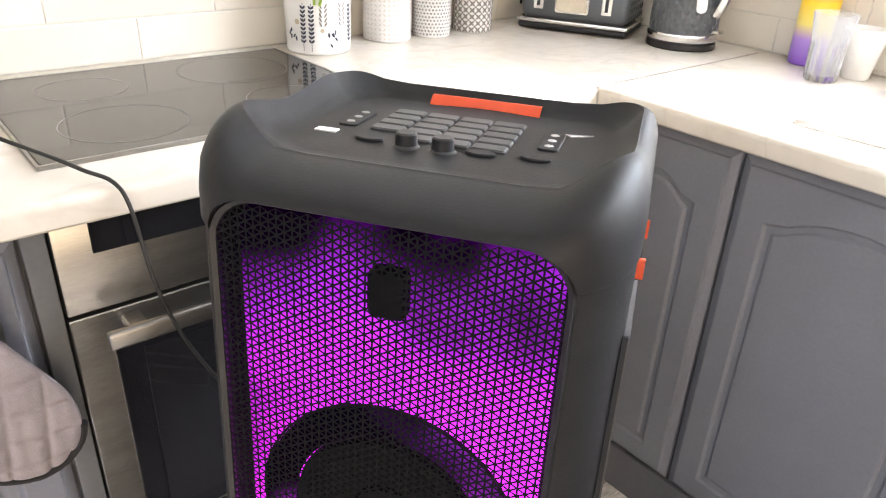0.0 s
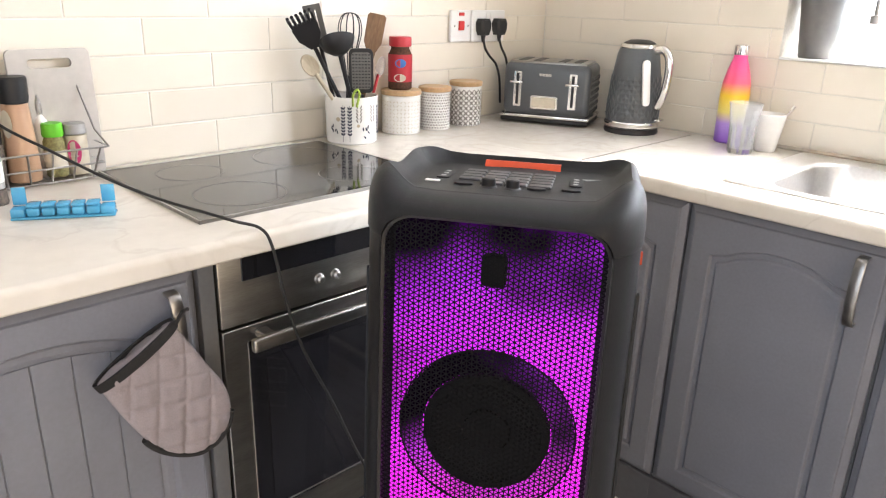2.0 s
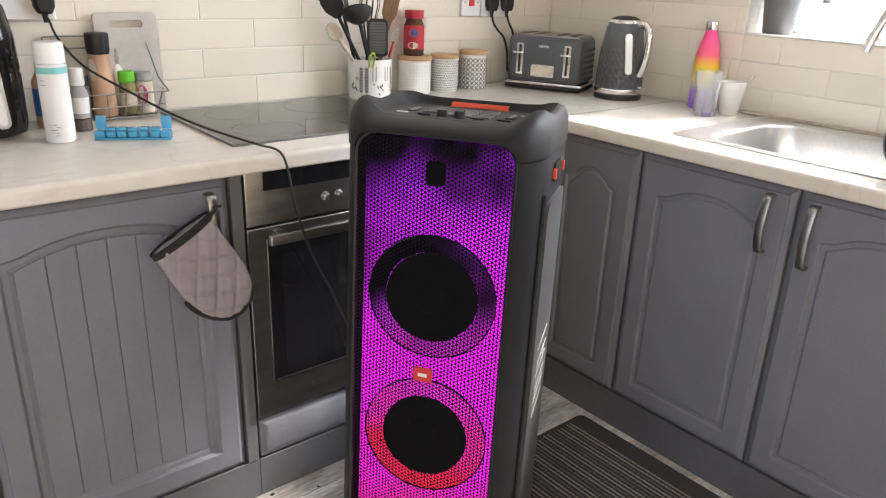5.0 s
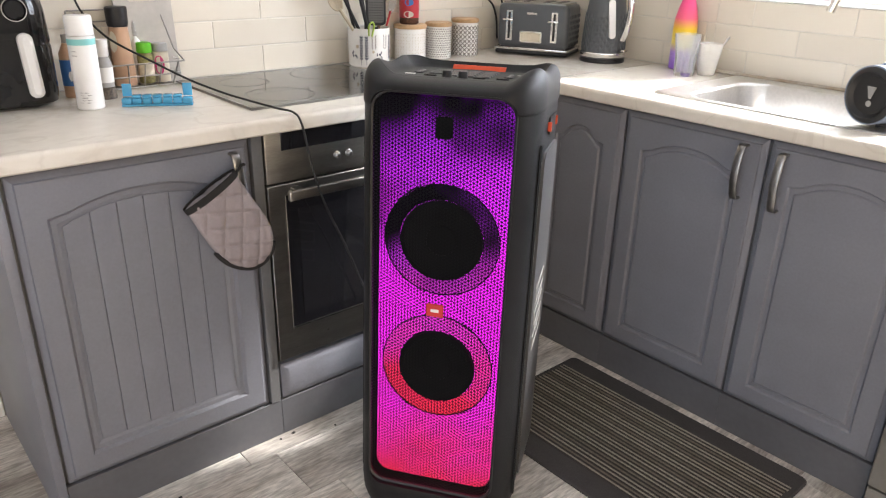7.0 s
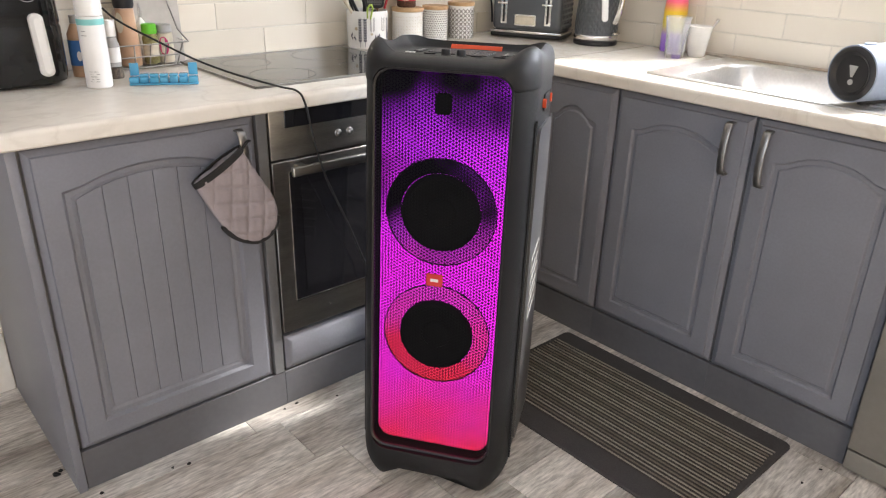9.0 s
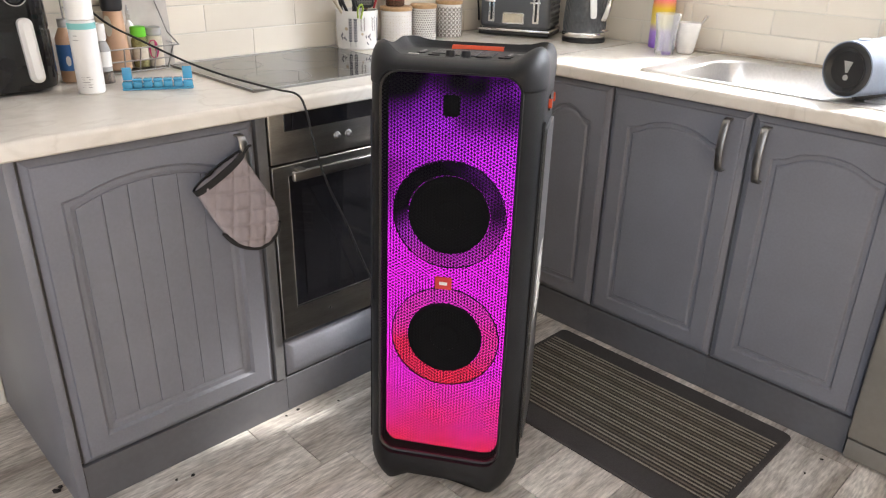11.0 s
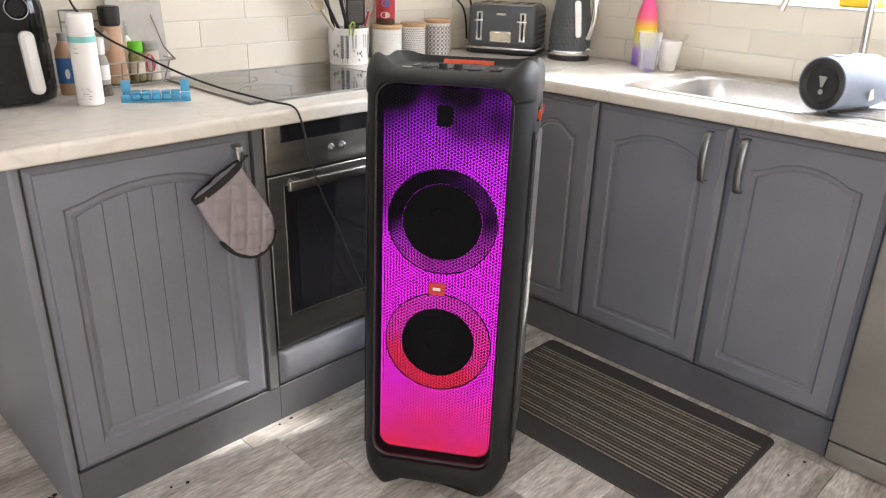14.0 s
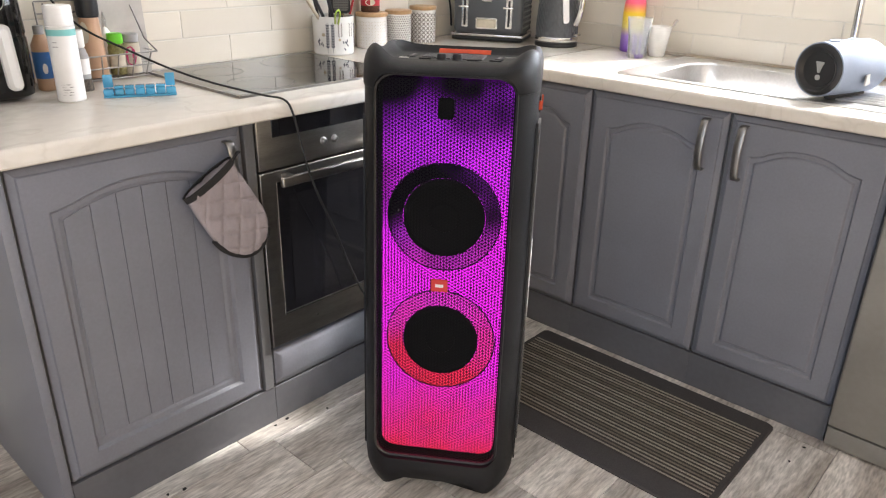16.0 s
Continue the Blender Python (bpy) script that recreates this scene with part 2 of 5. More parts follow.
def led_material(name, stops, strength, cloud_from, cloud_to, cloud_gain):
    """Coloured LED diffuser: hue runs up the panel, brightness drifts in soft clouds towards its top."""
    m = bpy.data.materials.new(name)
    m.use_nodes = True
    nt = m.node_tree
    n, link = nt.nodes, nt.links.new
    n.remove(n["Principled BSDF"])
    em = n.new("ShaderNodeEmission")
    link(em.outputs[0], n["Material Output"].inputs[0])
    tc = n.new("ShaderNodeTexCoord")
    sep = n.new("ShaderNodeSeparateXYZ")
    link(tc.outputs["Object"], sep.inputs[0])
    ns = n.new("ShaderNodeTexNoise")
    ns.inputs["Scale"].default_value, ns.inputs["Detail"].default_value = 7, 1
    link(tc.outputs["Object"], ns.inputs["Vector"])
    # the hue wanders a little from straight bands
    wob = n.new("ShaderNodeMath")
    wob.operation = "MULTIPLY_ADD"
    wob.inputs[1].default_value, wob.inputs[2].default_value = 0.22, -0.11
    link(ns.outputs["Fac"], wob.inputs[0])
    h = n.new("ShaderNodeMath")
    h.operation = "ADD"
    link(sep.outputs["Z"], h.inputs[0])
    link(wob.outputs[0], h.inputs[1])
    ramp = n.new("ShaderNodeValToRGB")
    while len(ramp.color_ramp.elements) < len(stops):
        ramp.color_ramp.elements.new(0.5)
    for e, (pos, col) in zip(ramp.color_ramp.elements, stops):
        e.position, e.color = pos, (*col, 1)
    link(h.outputs[0], ramp.inputs[0])
    link(ramp.outputs[0], em.inputs[0])
    ns2 = n.new("ShaderNodeTexNoise")
    ns2.inputs["Scale"].default_value, ns2.inputs["Detail"].default_value = 5.5, 2.5
    mp = n.new("ShaderNodeMapping")
    mp.inputs["Location"].default_value = (0.31, 0.0, 0.12)
    link(tc.outputs["Object"], mp.inputs[0])
    link(mp.outputs[0], ns2.inputs["Vector"])
    lift = n.new("ShaderNodeMapRange")
    lift.inputs["From Min"].default_value, lift.inputs["From Max"].default_value = cloud_from, cloud_to
    lift.inputs["To Min"].default_value, lift.inputs["To Max"].default_value = 0.0, cloud_gain
    link(sep.outputs["Z"], lift.inputs[0])
    tilt = n.new("ShaderNodeMath")
    tilt.operation = "MULTIPLY_ADD"
    tilt.inputs[1].default_value = -0.45
    link(sep.outputs["X"], tilt.inputs[0])
    link(lift.outputs[0], tilt.inputs[2])
    dif = n.new("ShaderNodeMath")
    dif.operation = "SUBTRACT"
    link(ns2.outputs["Fac"], dif.inputs[0])
    link(tilt.outputs[0], dif.inputs[1])
    br = n.new("ShaderNodeMapRange")
    br.interpolation_type = "SMOOTHSTEP"
    br.inputs["From Min"].default_value, br.inputs["From Max"].default_value = -0.10, 0.40
    br.inputs["To Min"].default_value, br.inputs["To Max"].default_value = 0.004, strength
    link(dif.outputs[0], br.inputs[0])
    link(br.outputs[0], em.inputs[1])
    return m


M_TOP = worktop_material()
M_PLANK = plank_material()
M_LED = led_material("led_panel_light", [(0.09, (1.0, 0.03, 0.07)), (0.22, (1.0, 0.03, 0.40)), (0.36, (0.98, 0.022, 0.80)), (0.66, (0.88, 0.022, 0.92)), (0.95, (0.48, 0.025, 0.90))], 1.85, 0.60, 1.05, 0.54)
M_LEDRING = led_material("led_ring_light", [(0.25, (1.0, 0.03, 0.06)), (0.36, (1.0, 0.03, 0.12)), (0.45, (0.95, 0.04, 0.55)), (0.70, (0.62, 0.04, 0.85)), (0.9, (0.3, 0.03, 0.7))], 1.45, 0.50, 0.78, 0.60)


# ---- helpers for meshes ----
def finish(name, bm, mat, sharp=35):
    bmesh.ops.recalc_face_normals(bm, faces=bm.faces)
    me = bpy.data.meshes.new(name)
    bm.to_mesh(me)
    bm.free()
    me.materials.append(mat)
    me.shade_smooth()
    me.set_sharp_from_angle(angle=radians(sharp))
    return me


def part(name, bm, mat, parent=None, label="", sharp=35):
    """One mesh object, under a thing or a part."""
    me = bm if isinstance(bm, bpy.types.Mesh) else finish(name, bm, mat, sharp)
    ob = new(name, me)
    ob.parent = parent
    if label:
        tagged(ob, label)
    return ob


def thing(name, m, label, category, group="", kind=""):
    ob = new(name)
    ob.empty_display_size = 0.05
    ob.matrix_world = m
    return tagged(ob, label, category, group, kind)


def box(x0, x1, y0, y1, z0, z1, bev=0.0, seg=2, bm=None):
    bm = bm or bmesh.new()
    vs = [bm.verts.new((x, y, z)) for x in (x0, x1) for y in (y0, y1) for z in (z0, z1)]
    fs = [bm.faces.new([vs[i] for i in q]) for q in ((0, 1, 3, 2), (4, 6, 7, 5), (0, 4, 5, 1), (2, 3, 7, 6), (0, 2, 6, 4), (1, 5, 7, 3))]
    if bev:
        es = {e for f in fs for e in f.edges}
        bmesh.ops.bevel(bm, geom=list(es), offset=bev, segments=seg, profile=0.5, affect="EDGES")
    return bm


def strip(bm, loops, closed=True, cap0=False, cap1=False):
    """Joins rows of points, each as long as the next, with quads."""
    rows = [[bm.verts.new(p) for p in lp] for lp in loops]
    k = len(rows[0])
    for a, b in zip(rows, rows[1:]):
        for i in range(k if closed else k - 1):
            j = (i + 1) % k
            bm.faces.new((a[i], a[j], b[j], b[i]))
    if cap0:
        bm.faces.new(rows[0][::-1])
    if cap1:
        bm.faces.new(rows[-1])
    return bm


def lathe(profile, n=32, at=(0, 0, 0), bm=None):
    """Turns (radius, height) pairs about the upright axis; a radius of 0 closes the end."""
    bm = bm or bmesh.new()
    prev = None
    for r, z in profile:
        if r <= 1e-6:
            cur = [bm.verts.new((at[0], at[1], at[2] + z))]
        else:
            cur = [bm.verts.new((at[0] + r * math.cos(2 * math.pi * i / n), at[1] + r * math.sin(2 * math.pi * i / n), at[2] + z)) for i in range(n)]
        if prev:
            for i in range(n):
                j = (i + 1) % n
                if len(prev) == 1 and len(cur) > 1:
                    bm.faces.new((prev[0], cur[j], cur[i]))
                elif len(cur) == 1 and len(prev) > 1:
                    bm.faces.new((prev[i], prev[j], cur[0]))
                elif len(cur) > 1:
                    bm.faces.new((prev[i], prev[j], cur[j], cur[i]))
        prev = cur
    return bm


def smooth_path(pts, k=8):
    """A curve through the points."""
    p = [Vector(q) for q in pts]
    p = [2 * p[0] - p[1]] + p + [2 * p[-1] - p[-2]]
    out = []
    for a, b, c, d in zip(p, p[1:], p[2:], p[3:]):
        for i in range(k):
            t = i / k
            out.append(0.5 * (2 * b + (c - a) * t + (2 * a - 5 * b + 4 * c - d) * t * t + (3 * b - a - 3 * c + d) * t ** 3))
    return out + [p[-2]]


def tube(pts, r, n=8, k=6, bm=None, flat=1.0):
    """A round bar along a curve; flat squeezes it upright."""
    bm = bm or bmesh.new()
    path = smooth_path(pts, k) if k > 1 else [Vector(q) for q in pts]
    loops, side = [], None
    for i, q in enumerate(path):
        d = (path[min(i + 1, len(path) - 1)] - path[max(i - 1, 0)]).normalized()
        if side is None:
            side = d.cross(Vector((0, 0, 1)) if abs(d.z) < 0.9 else Vector((0, 1, 0))).normalized()
        side = (side - d * side.dot(d)).normalized()
        up = side.cross(d)
        rr = r[min(i * len(r) // len(path), len(r) - 1)] if isinstance(r, (list, tuple)) else r
        loops.append([q + rr * (math.cos(2 * math.pi * j / n) * side + flat * math.sin(2 * math.pi * j / n) * up) for j in range(n)])
    return strip(bm, loops, True, True, True)


def rounded_rect(x0, x1, y0, y1, r, n=6):
    """Corner-rounded outline as (x, y) pairs, anticlockwise."""
    out = []
    for cx, cy, a in ((x1 - r, y1 - r, 0), (x0 + r, y1 - r, 90), (x0 + r, y0 + r, 180), (x1 - r, y0 + r, 270)):
        for i in range(n + 1):
            t = radians(a + 90 * i / n)
            out.append((cx + r * math.cos(t), cy + r * math.sin(t)))
    return out


def plate(outline, y0, y1, bm=None, edge=0.0):
    """An upright plate: the (x, z) outline, from depth y0 to y1 (front first), with a small chamfer on the front."""
    bm = bm or bmesh.new()
    loops = []
    cx = sum(p[0] for p in outline) / len(outline)
    cz = sum(p[1] for p in outline) / len(outline)
    if edge:
        w = max(abs(p[0] - cx) for p in outline)
        h = max(abs(p[1] - cz) for p in outline)
        loops.append([(cx + (x - cx) * (1 - edge / w), y0, cz + (z - cz) * (1 - edge / h)) for x, z in outline])
        y0 += edge * (1 if y1 > y0 else -1)
    loops += [[(x, y0, z) for x, z in outline], [(x, y1, z) for x, z in outline]]
    return strip(bm, loops, True, True, True)


def slab(outline, z0, z1, bm=None, edge=0.0):
    """A lying plate: the (x, y) outline, from z0 up to z1, with a small chamfer on top."""
    bm = bm or bmesh.new()
    cx = sum(p[0] for p in outline) / len(outline)
    cy = sum(p[1] for p in outline) / len(outline)
    loops = [[(x, y, z0) for x, y in outline]]
    if edge:
        w = max(abs(p[0] - cx) for p in outline)
        h = max(abs(p[1] - cy) for p in outline)
        loops += [[(x, y, z1 - edge) for x, y in outline], [(cx + (x - cx) * (1 - edge / w), cy + (y - cy) * (1 - edge / h), z1) for x, y in outline]]
    else:
        loops.append([(x, y, z1) for x, y in outline])
    return strip(bm, loops, True, True, True)


def cut(ob, bm):
    """Takes the closed shape out of the object's mesh."""
    cutter = new("cutter", finish("cutter", bm, M_SPK))
    cutter.parent = ob.parent
    mod = ob.modifiers.new("cut", "BOOLEAN")
    mod.operation, mod.object, mod.solver = "DIFFERENCE", cutter, "EXACT"
    bpy.context.view_layer.update()
    me = bpy.data.meshes.new_from_object(ob.evaluated_get(bpy.context.evaluated_depsgraph_get()))
    ob.modifiers.clear()
    ob.data = me
    me.shade_smooth()
    me.set_sharp_from_angle(angle=radians(32))
    bpy.data.objects.remove(cutter)


# ---- the room ----
TOPZ = 0.91          # worktop height
WN, WE = 0.60, 0.60  # tiled faces of the north and east walls


def boxes(*bs):
    bm = bmesh.new()
    for b in bs:
        box(*b, bm=bm)
    return bm


def setting(name, bm, mat, label, category, sharp=35):
    return tagged(part(name, bm, mat, None, "", sharp), label, category, kind="structure")


floor = setting("floor", boxes((-3.4, 0.9, -3.4, 0.9, -0.12, -0.004)), M_GREYD, "grey wood-look plank floor of the kitchen", "floor")
wall_north = setting("wall_north", boxes((-3.55, 0.9, WN + 0.0022, 0.9, 0, 2.4)), M_GROUT, "long kitchen wall with cream glazed tiles above the worktop", "wall")
WY0, WY1, WZ0, WZ1 = -1.75, -0.228, 1.15, 2.15
wall_east = setting("wall_east", boxes((WE + 0.0022, 0.80, -3.4, WN + 0.0022, 0, WZ0), (WE + 0.0022, 0.80, -3.4, WN + 0.0022, WZ1, 2.4),
                                       (WE + 0.0022, 0.80, WY1, WN + 0.0022, WZ0, WZ1), (WE + 0.0022, 0.80, -3.4, WY0, WZ0, WZ1)), M_GROUT,
                    "tiled kitchen wall with a window over the sink", "wall")
# out of view; its opening is invented to let the warm fill in
setting("wall_south", boxes((-3.55, -2.9, -3.55, -3.4, 0, 2.4), (-1.3, 0.9, -3.55, -3.4, 0, 2.4), (-2.9, -1.3, -3.55, -3.4, 2.15, 2.4)), M_WALL, "unseen plain cream painted wall with an opening added for fill light", "wall")
# out of view; its opening is invented to let the cool fill in
setting("wall_west", boxes((-3.55, -3.4, -3.4, -2.6, 0, 2.4), (-3.55, -3.4, -0.9, 0.6, 0, 2.4), (-3.55, -3.4, -2.6, -0.9, 2.15, 2.4)), M_WALL, "unseen plain cream painted wall with an opening added for cool fill light", "wall")
setting("ceiling", boxes((-3.55, 0.9, -3.55, 0.9, 2.4, 2.5)), M_CEIL, "plain white ceiling", "ceiling")
setting("baseboard", boxes((-3.4, -1.585, WN - 0.012, WN + 0.0022, 0, 0.17), (-3.4, -1.585, WN - 0.007, WN + 0.0022, 0.17, 0.185)), M_SKIRT, "white gloss painted skirting board", "skirting")
setting("trim", tube([(0.586, -0.16, TOPZ + 0.004), (0.585, -0.6, TOPZ + 0.005), (0.586, -1.9, TOPZ + 0.004)], 0.007, 6, 8), M_SEAL, "aged tan sealant line between worktop and tiles", "sealant")

# window over the sink
window_1 = thing("window_1", pose(0.768, 0, 0), "bright white framed kitchen window over the sink", "window", kind="structure")
part("window_frame", boxes((-0.03, 0.03, WY0 + 0.001, WY0 + 0.06, WZ0, WZ1), (-0.03, 0.03, WY1 - 0.03, WY1 - 0.001, WZ0, WZ1), (-0.03, 0.03, WY0 + 0.06, WY1 - 0.03, WZ0, WZ0 + 0.03),
                           (-0.03, 0.03, WY0 + 0.06, WY1 - 0.03, WZ1 - 0.06, WZ1), (-0.028, 0.028, -1.03, -0.97, WZ0 + 0.03, WZ1 - 0.06)), M_FRAME, window_1)
for y0, y1 in ((WY0 + 0.06, -1.03), (-0.97, WY1 - 0.03)):
    pane = part("pane", boxes((-0.004, 0.004, y0, y1, WZ0 + 0.03, WZ1 - 0.06)), M_GLASS, window_1)
    pane.visible_shadow = False
part("window_sill", box(-0.173, -0.03, WY0 + 0.002, WY1 - 0.002, WZ0 + 0.0005, WZ0 + 0.006, 0.002, 2), M_FRAME, window_1, "white window sill")


# ---- fitted units ----
def arch_outline(x0, x1, z0, z1, rise, n=18):
    """Panel outline, anticlockwise from the lower left: straight foot and sides, a flat arch on top."""
    sh = z1 - rise
    pts = [(x0 + (x1 - x0) * i / 10, z0) for i in range(11)]
    pts += [(x1, z0 + (sh - z0) * i / 10) for i in range(1, 11)]
    for i in range(1, n + 1):
        t = i / n
        x = x1 + (x0 - x1) * t
        pts.append((x, sh + rise * (1 - abs(2 * t - 1) ** 2.2)))
    pts += [(x0, sh + (z0 - sh) * i / 10) for i in range(1, 10)]
    return pts


def arch_door(w, h, side, foot, head, rise, plain=True):
    """A painted door slab with a moulded arched panel: face towards -y, lower left corner at the origin."""
    bm = bmesh.new()
    pan = arch_outline(side, w - side, foot, h - head, rise)

    def grown(d):
        cx, cz = w / 2, (foot + h - head) / 2
        out = []
        for x, z in pan:
            zz = z + (-d if z <= foot + 1e-6 else d * (1 if z > h - head - rise - 1e-6 else 0))
            xx = x + (d if x > w - side - 1e-6 else -d if x < side + 1e-6 else 0)
            out.append((min(max(xx, side - d), w - side + d), zz))
        return out

    rect = []
    sh = h - head - rise
    for x, z in pan:
        if z <= foot + 1e-6:
            t = (x - side) / (w - 2 * side)
            rect.append((t * w, 0.0))
        elif x >= w - side - 1e-6:
            rect.append((w, (z - foot) / (sh - foot) * h))
        elif x <= side + 1e-6:
            rect.append((0.0, (z - foot) / (sh - foot) * h))
        else:
            t = (x - side) / (w - 2 * side)
            rect.append((t * w, h))

    def inset(q, d):
        return (min(max(q[0], d), w - d), min(max(q[1], d), h - d))

    loops = [[(x, 0.021, z) for x, z in rect], [(x, 0.0135, z) for x, z in rect]]
    for d, y in ((0.0015, 0.0115), (0.004, 0.0098), (0.014, 0.0052), (0.0165, 0.0006), (0.0190, 0.0)):
        loops.append([(inset(q, d)[0], y, inset(q, d)[1]) for q in rect])
    steps = [(0.026, 0.0), (0.0245, 0.0008), (0.0205, 0.0060), (0.0095, 0.0068), (0.0055, 0.0022)] if plain else [(0.027, 0.0), (0.0255, 0.0008), (0.0195, 0.0085), (0.009, 0.0095), (0.0, 0.0130)]
    for d, y in steps:
        loops.append([(x, y, z) for x, z in grown(d)])
    if plain:
        for d, y in ((0.003, 0.0012), (-0.030, 0.0004)):
            loops.append([(x, y, z) for x, z in grown(d)])
    strip(bm, loops, True, True, True)
    return bm


def bow_handle(parent, x, z0, z1, front=0.0):
    """Flat bowed cabinet pull, fixed at both ends."""
    h = z1 - z0
    pts = [(x, front, z0 + 0.008), (x, front - 0.020, z0 + 0.012), (x, front - 0.030, z0 + h * 0.3), (x, front - 0.033, z0 + h * 0.5), (x, front - 0.030, z0 + h * 0.7), (x, front - 0.020, z1 - 0.012), (x, front, z1 - 0.008)]
    bm = bmesh.new()
    loops = []
    path = smooth_path(pts, 6)
    for i, q in enumerate(path):
        d = (path[min(i + 1, len(path) - 1)] - path[max(i - 1, 0)]).normalized()
        nrm = Vector((1, 0, 0)).cross(d)
        loops.append([q + Vector((sx * 0.010, 0, 0)) + nrm * sn * 0.0032 for sx, sn in ((-1, -0.6), (-0.8, -1), (0.8, -1), (1, -0.6), (1, 0.6), (0.8, 1), (-0.8, 1), (-1, 0.6))])
    strip(bm, loops, True, True, True)
    return part("handle", bm, M_HANDLE, parent, "bowed pewter metal handle")


# unit with the tongue-and-groove door, and its end panel
DX0, DX1, DZ0, DZ1 = -1.553, -1.034, 0.115, 0.863
unit = thing("base_cabinet", pose(-1.56, 0, 0), "grey painted base cabinet with an arched tongue-and-groove door", "cabinet")
part("body", boxes((0.0, 0.558, 0.024, 0.59, 0.115, 0.87)), M_GREYD, unit)
part("plinth", box(0.0, 0.56, 0.004, 0.022, 0.0, 0.113, 0.001, 1), M_PLINTH, unit)
part("end_panel", box(-0.022, -0.001, 0.0, 0.592, 0.0, 0.87, 0.0015, 2), M_GREY, unit, "smooth grey end panel")
part("stile", box(0.53, 0.558, 0.002, 0.022, 0.114, 0.87, 0.001, 1), M_GREYD, unit)
dw, dh = DX1 - DX0, DZ1 - DZ0
PS, PF, PH, PR = 0.088, 0.086, 0.088, 0.036   # panel: side, foot and head margins, rise of the arch
door = part("door", arch_door(dw, dh, PS, PF, PH, PR, plain=False), M_GREY, unit, sharp=11)
door.location = (0.007, 0, DZ0)
nb = 6
px0, px1 = PS + 0.0005, dw - PS - 0.0005


def arch_top(x):
    t = min(max((dw - PS - x) / (dw - 2 * PS), 0), 1)
    return dh - PH - PR + PR * (1 - abs(2 * t - 1) ** 2.2)


for i in range(nb):
    a, b = px0 + (px1 - px0) * i / nb, px0 + (px1 - px0) * (i + 1) / nb
    g = 0.0016
    bm = bmesh.new()
    xs = [a + 0.0004 + (b - a - 0.0008) * k / 4 for k in range(5)]
    xf = [a + g + (b - a - 2 * g) * k / 4 for k in range(5)]
    back = [(x, 0.0126, PF + 0.0005) for x in xs] + [(x, 0.0126, arch_top(x) - 0.0005) for x in xs[::-1]]
    frt = [(x, 0.0104, PF + 0.0005) for x in xf] + [(x, 0.0104, arch_top(x) - 0.0005) for x in xf[::-1]]
    strip(bm, [back, frt], True, False, True)
    part("board", bm, M_GREY, door)
bow_handle(door, -1.082 - DX0, 0.702 - DZ0, 0.846 - DZ0)

# oven, with a plain drawer front beneath
oven_unit = thing("oven_housing", pose(-1.0, 0, 0), "grey oven housing with a shallow panel under the oven", "cabinet")
part("body", boxes((0.0, 0.6, 0.03, 0.59, 0.113, 0.238), (0.0, 0.012, 0.03, 0.59, 0.24, 0.87), (0.588, 0.6, 0.03, 0.59, 0.24, 0.87)), M_GREYD, oven_unit)
part("plinth", box(0.001, 0.6, 0.004, 0.022, 0.0, 0.112, 0.001, 1), M_PLINTH, oven_unit)
bm = bmesh.new()
o0, o1, o2 = rounded_rect(0.006, 0.594, 0.118, 0.226, 0.003, 2), rounded_rect(0.008, 0.592, 0.12, 0.224, 0.003, 2), rounded_rect(0.026, 0.574, 0.136, 0.208, 0.003, 2)
strip(bm, [[(x, 0.024, z) for x, z in o0], [(x, 0.006, z) for x, z in o0], [(x, 0.004, z) for x, z in o1], [(x, -0.002, z) for x, z in o2]], True, True, True)
part("drawer_front", bm, M_GREY, oven_unit)

oven = thing("oven", pose(-1.0, 0, 0.24), "built-in stainless steel oven with black glass door and bar handle", "oven")
part("body", boxes((0.014, 0.586, 0.03, 0.55, 0.003, 0.628)), M_BLACK, oven)
part("control_panel", box(0.001, 0.599, -0.004, 0.029, 0.503, 0.632, 0.003, 2), M_STEEL, oven, "brushed steel control panel")
part("display", box(0.045, 0.555, -0.0065, -0.003, 0.584, 0.630, 0.001, 1), M_BGLASS, oven, "black glass display strip")
for kx in (0.205, 0.242):
    kb = lathe([(0.0, 0.011), (0.005, 0.0105), (0.0085, 0.007), (0.009, 0.002), (0.011, 0.0), (0.0, 0.0)], 20)
    bmesh.ops.transform(kb, matrix=pose(kx, -0.0045, 0.548, 90), verts=kb.verts)
    part("button", kb, M_HANDLE, oven, "small round chrome push button")
bm = bmesh.new()
q0, q1, q2 = rounded_rect(0.001, 0.599, 0.002, 0.498, 0.002, 2), rounded_rect(0.0025, 0.5975, 0.0035, 0.4965, 0.002, 2), rounded_rect(0.048, 0.552, 0.092, 0.468, 0.002, 2)
strip(bm, [[(x, 0.029, z) for x, z in q2], [(x, 0.029, z) for x, z in q0], [(x, -0.0045, z) for x, z in q0], [(x, -0.006, z) for x, z in q1], [(x, -0.006, z) for x, z in q2], [(x, 0.029, z) for x, z in q2]])
odoor = part("door", bm, M_STEEL, oven, "brushed steel oven door")
part("door_glass", box(0.049, 0.551, -0.003, 0.02, 0.093, 0.467, 0.001, 1), M_OVENGLASS, odoor, "black oven door glass")
part("inner_window", box(0.085, 0.515, -0.0042, -0.0032, 0.12, 0.425), M_BGLASS, odoor)
part("edge_trim", boxes((0.0475, 0.0492, -0.0075, -0.0055, 0.092, 0.468), (0.048, 0.552, -0.0075, -0.0055, 0.0905, 0.0922)), M_CHROME, odoor)
bm = box(0.032, 0.568, -0.058, -0.044, 0.468, 0.494, 0.005, 3)
for hx in (0.075, 0.525):
    box(hx - 0.012, hx + 0.012, -0.046, -0.005, 0.474, 0.488, 0.002, 1, bm)
part("handle", bm, M_STEEL, oven, "satin steel bar handle")
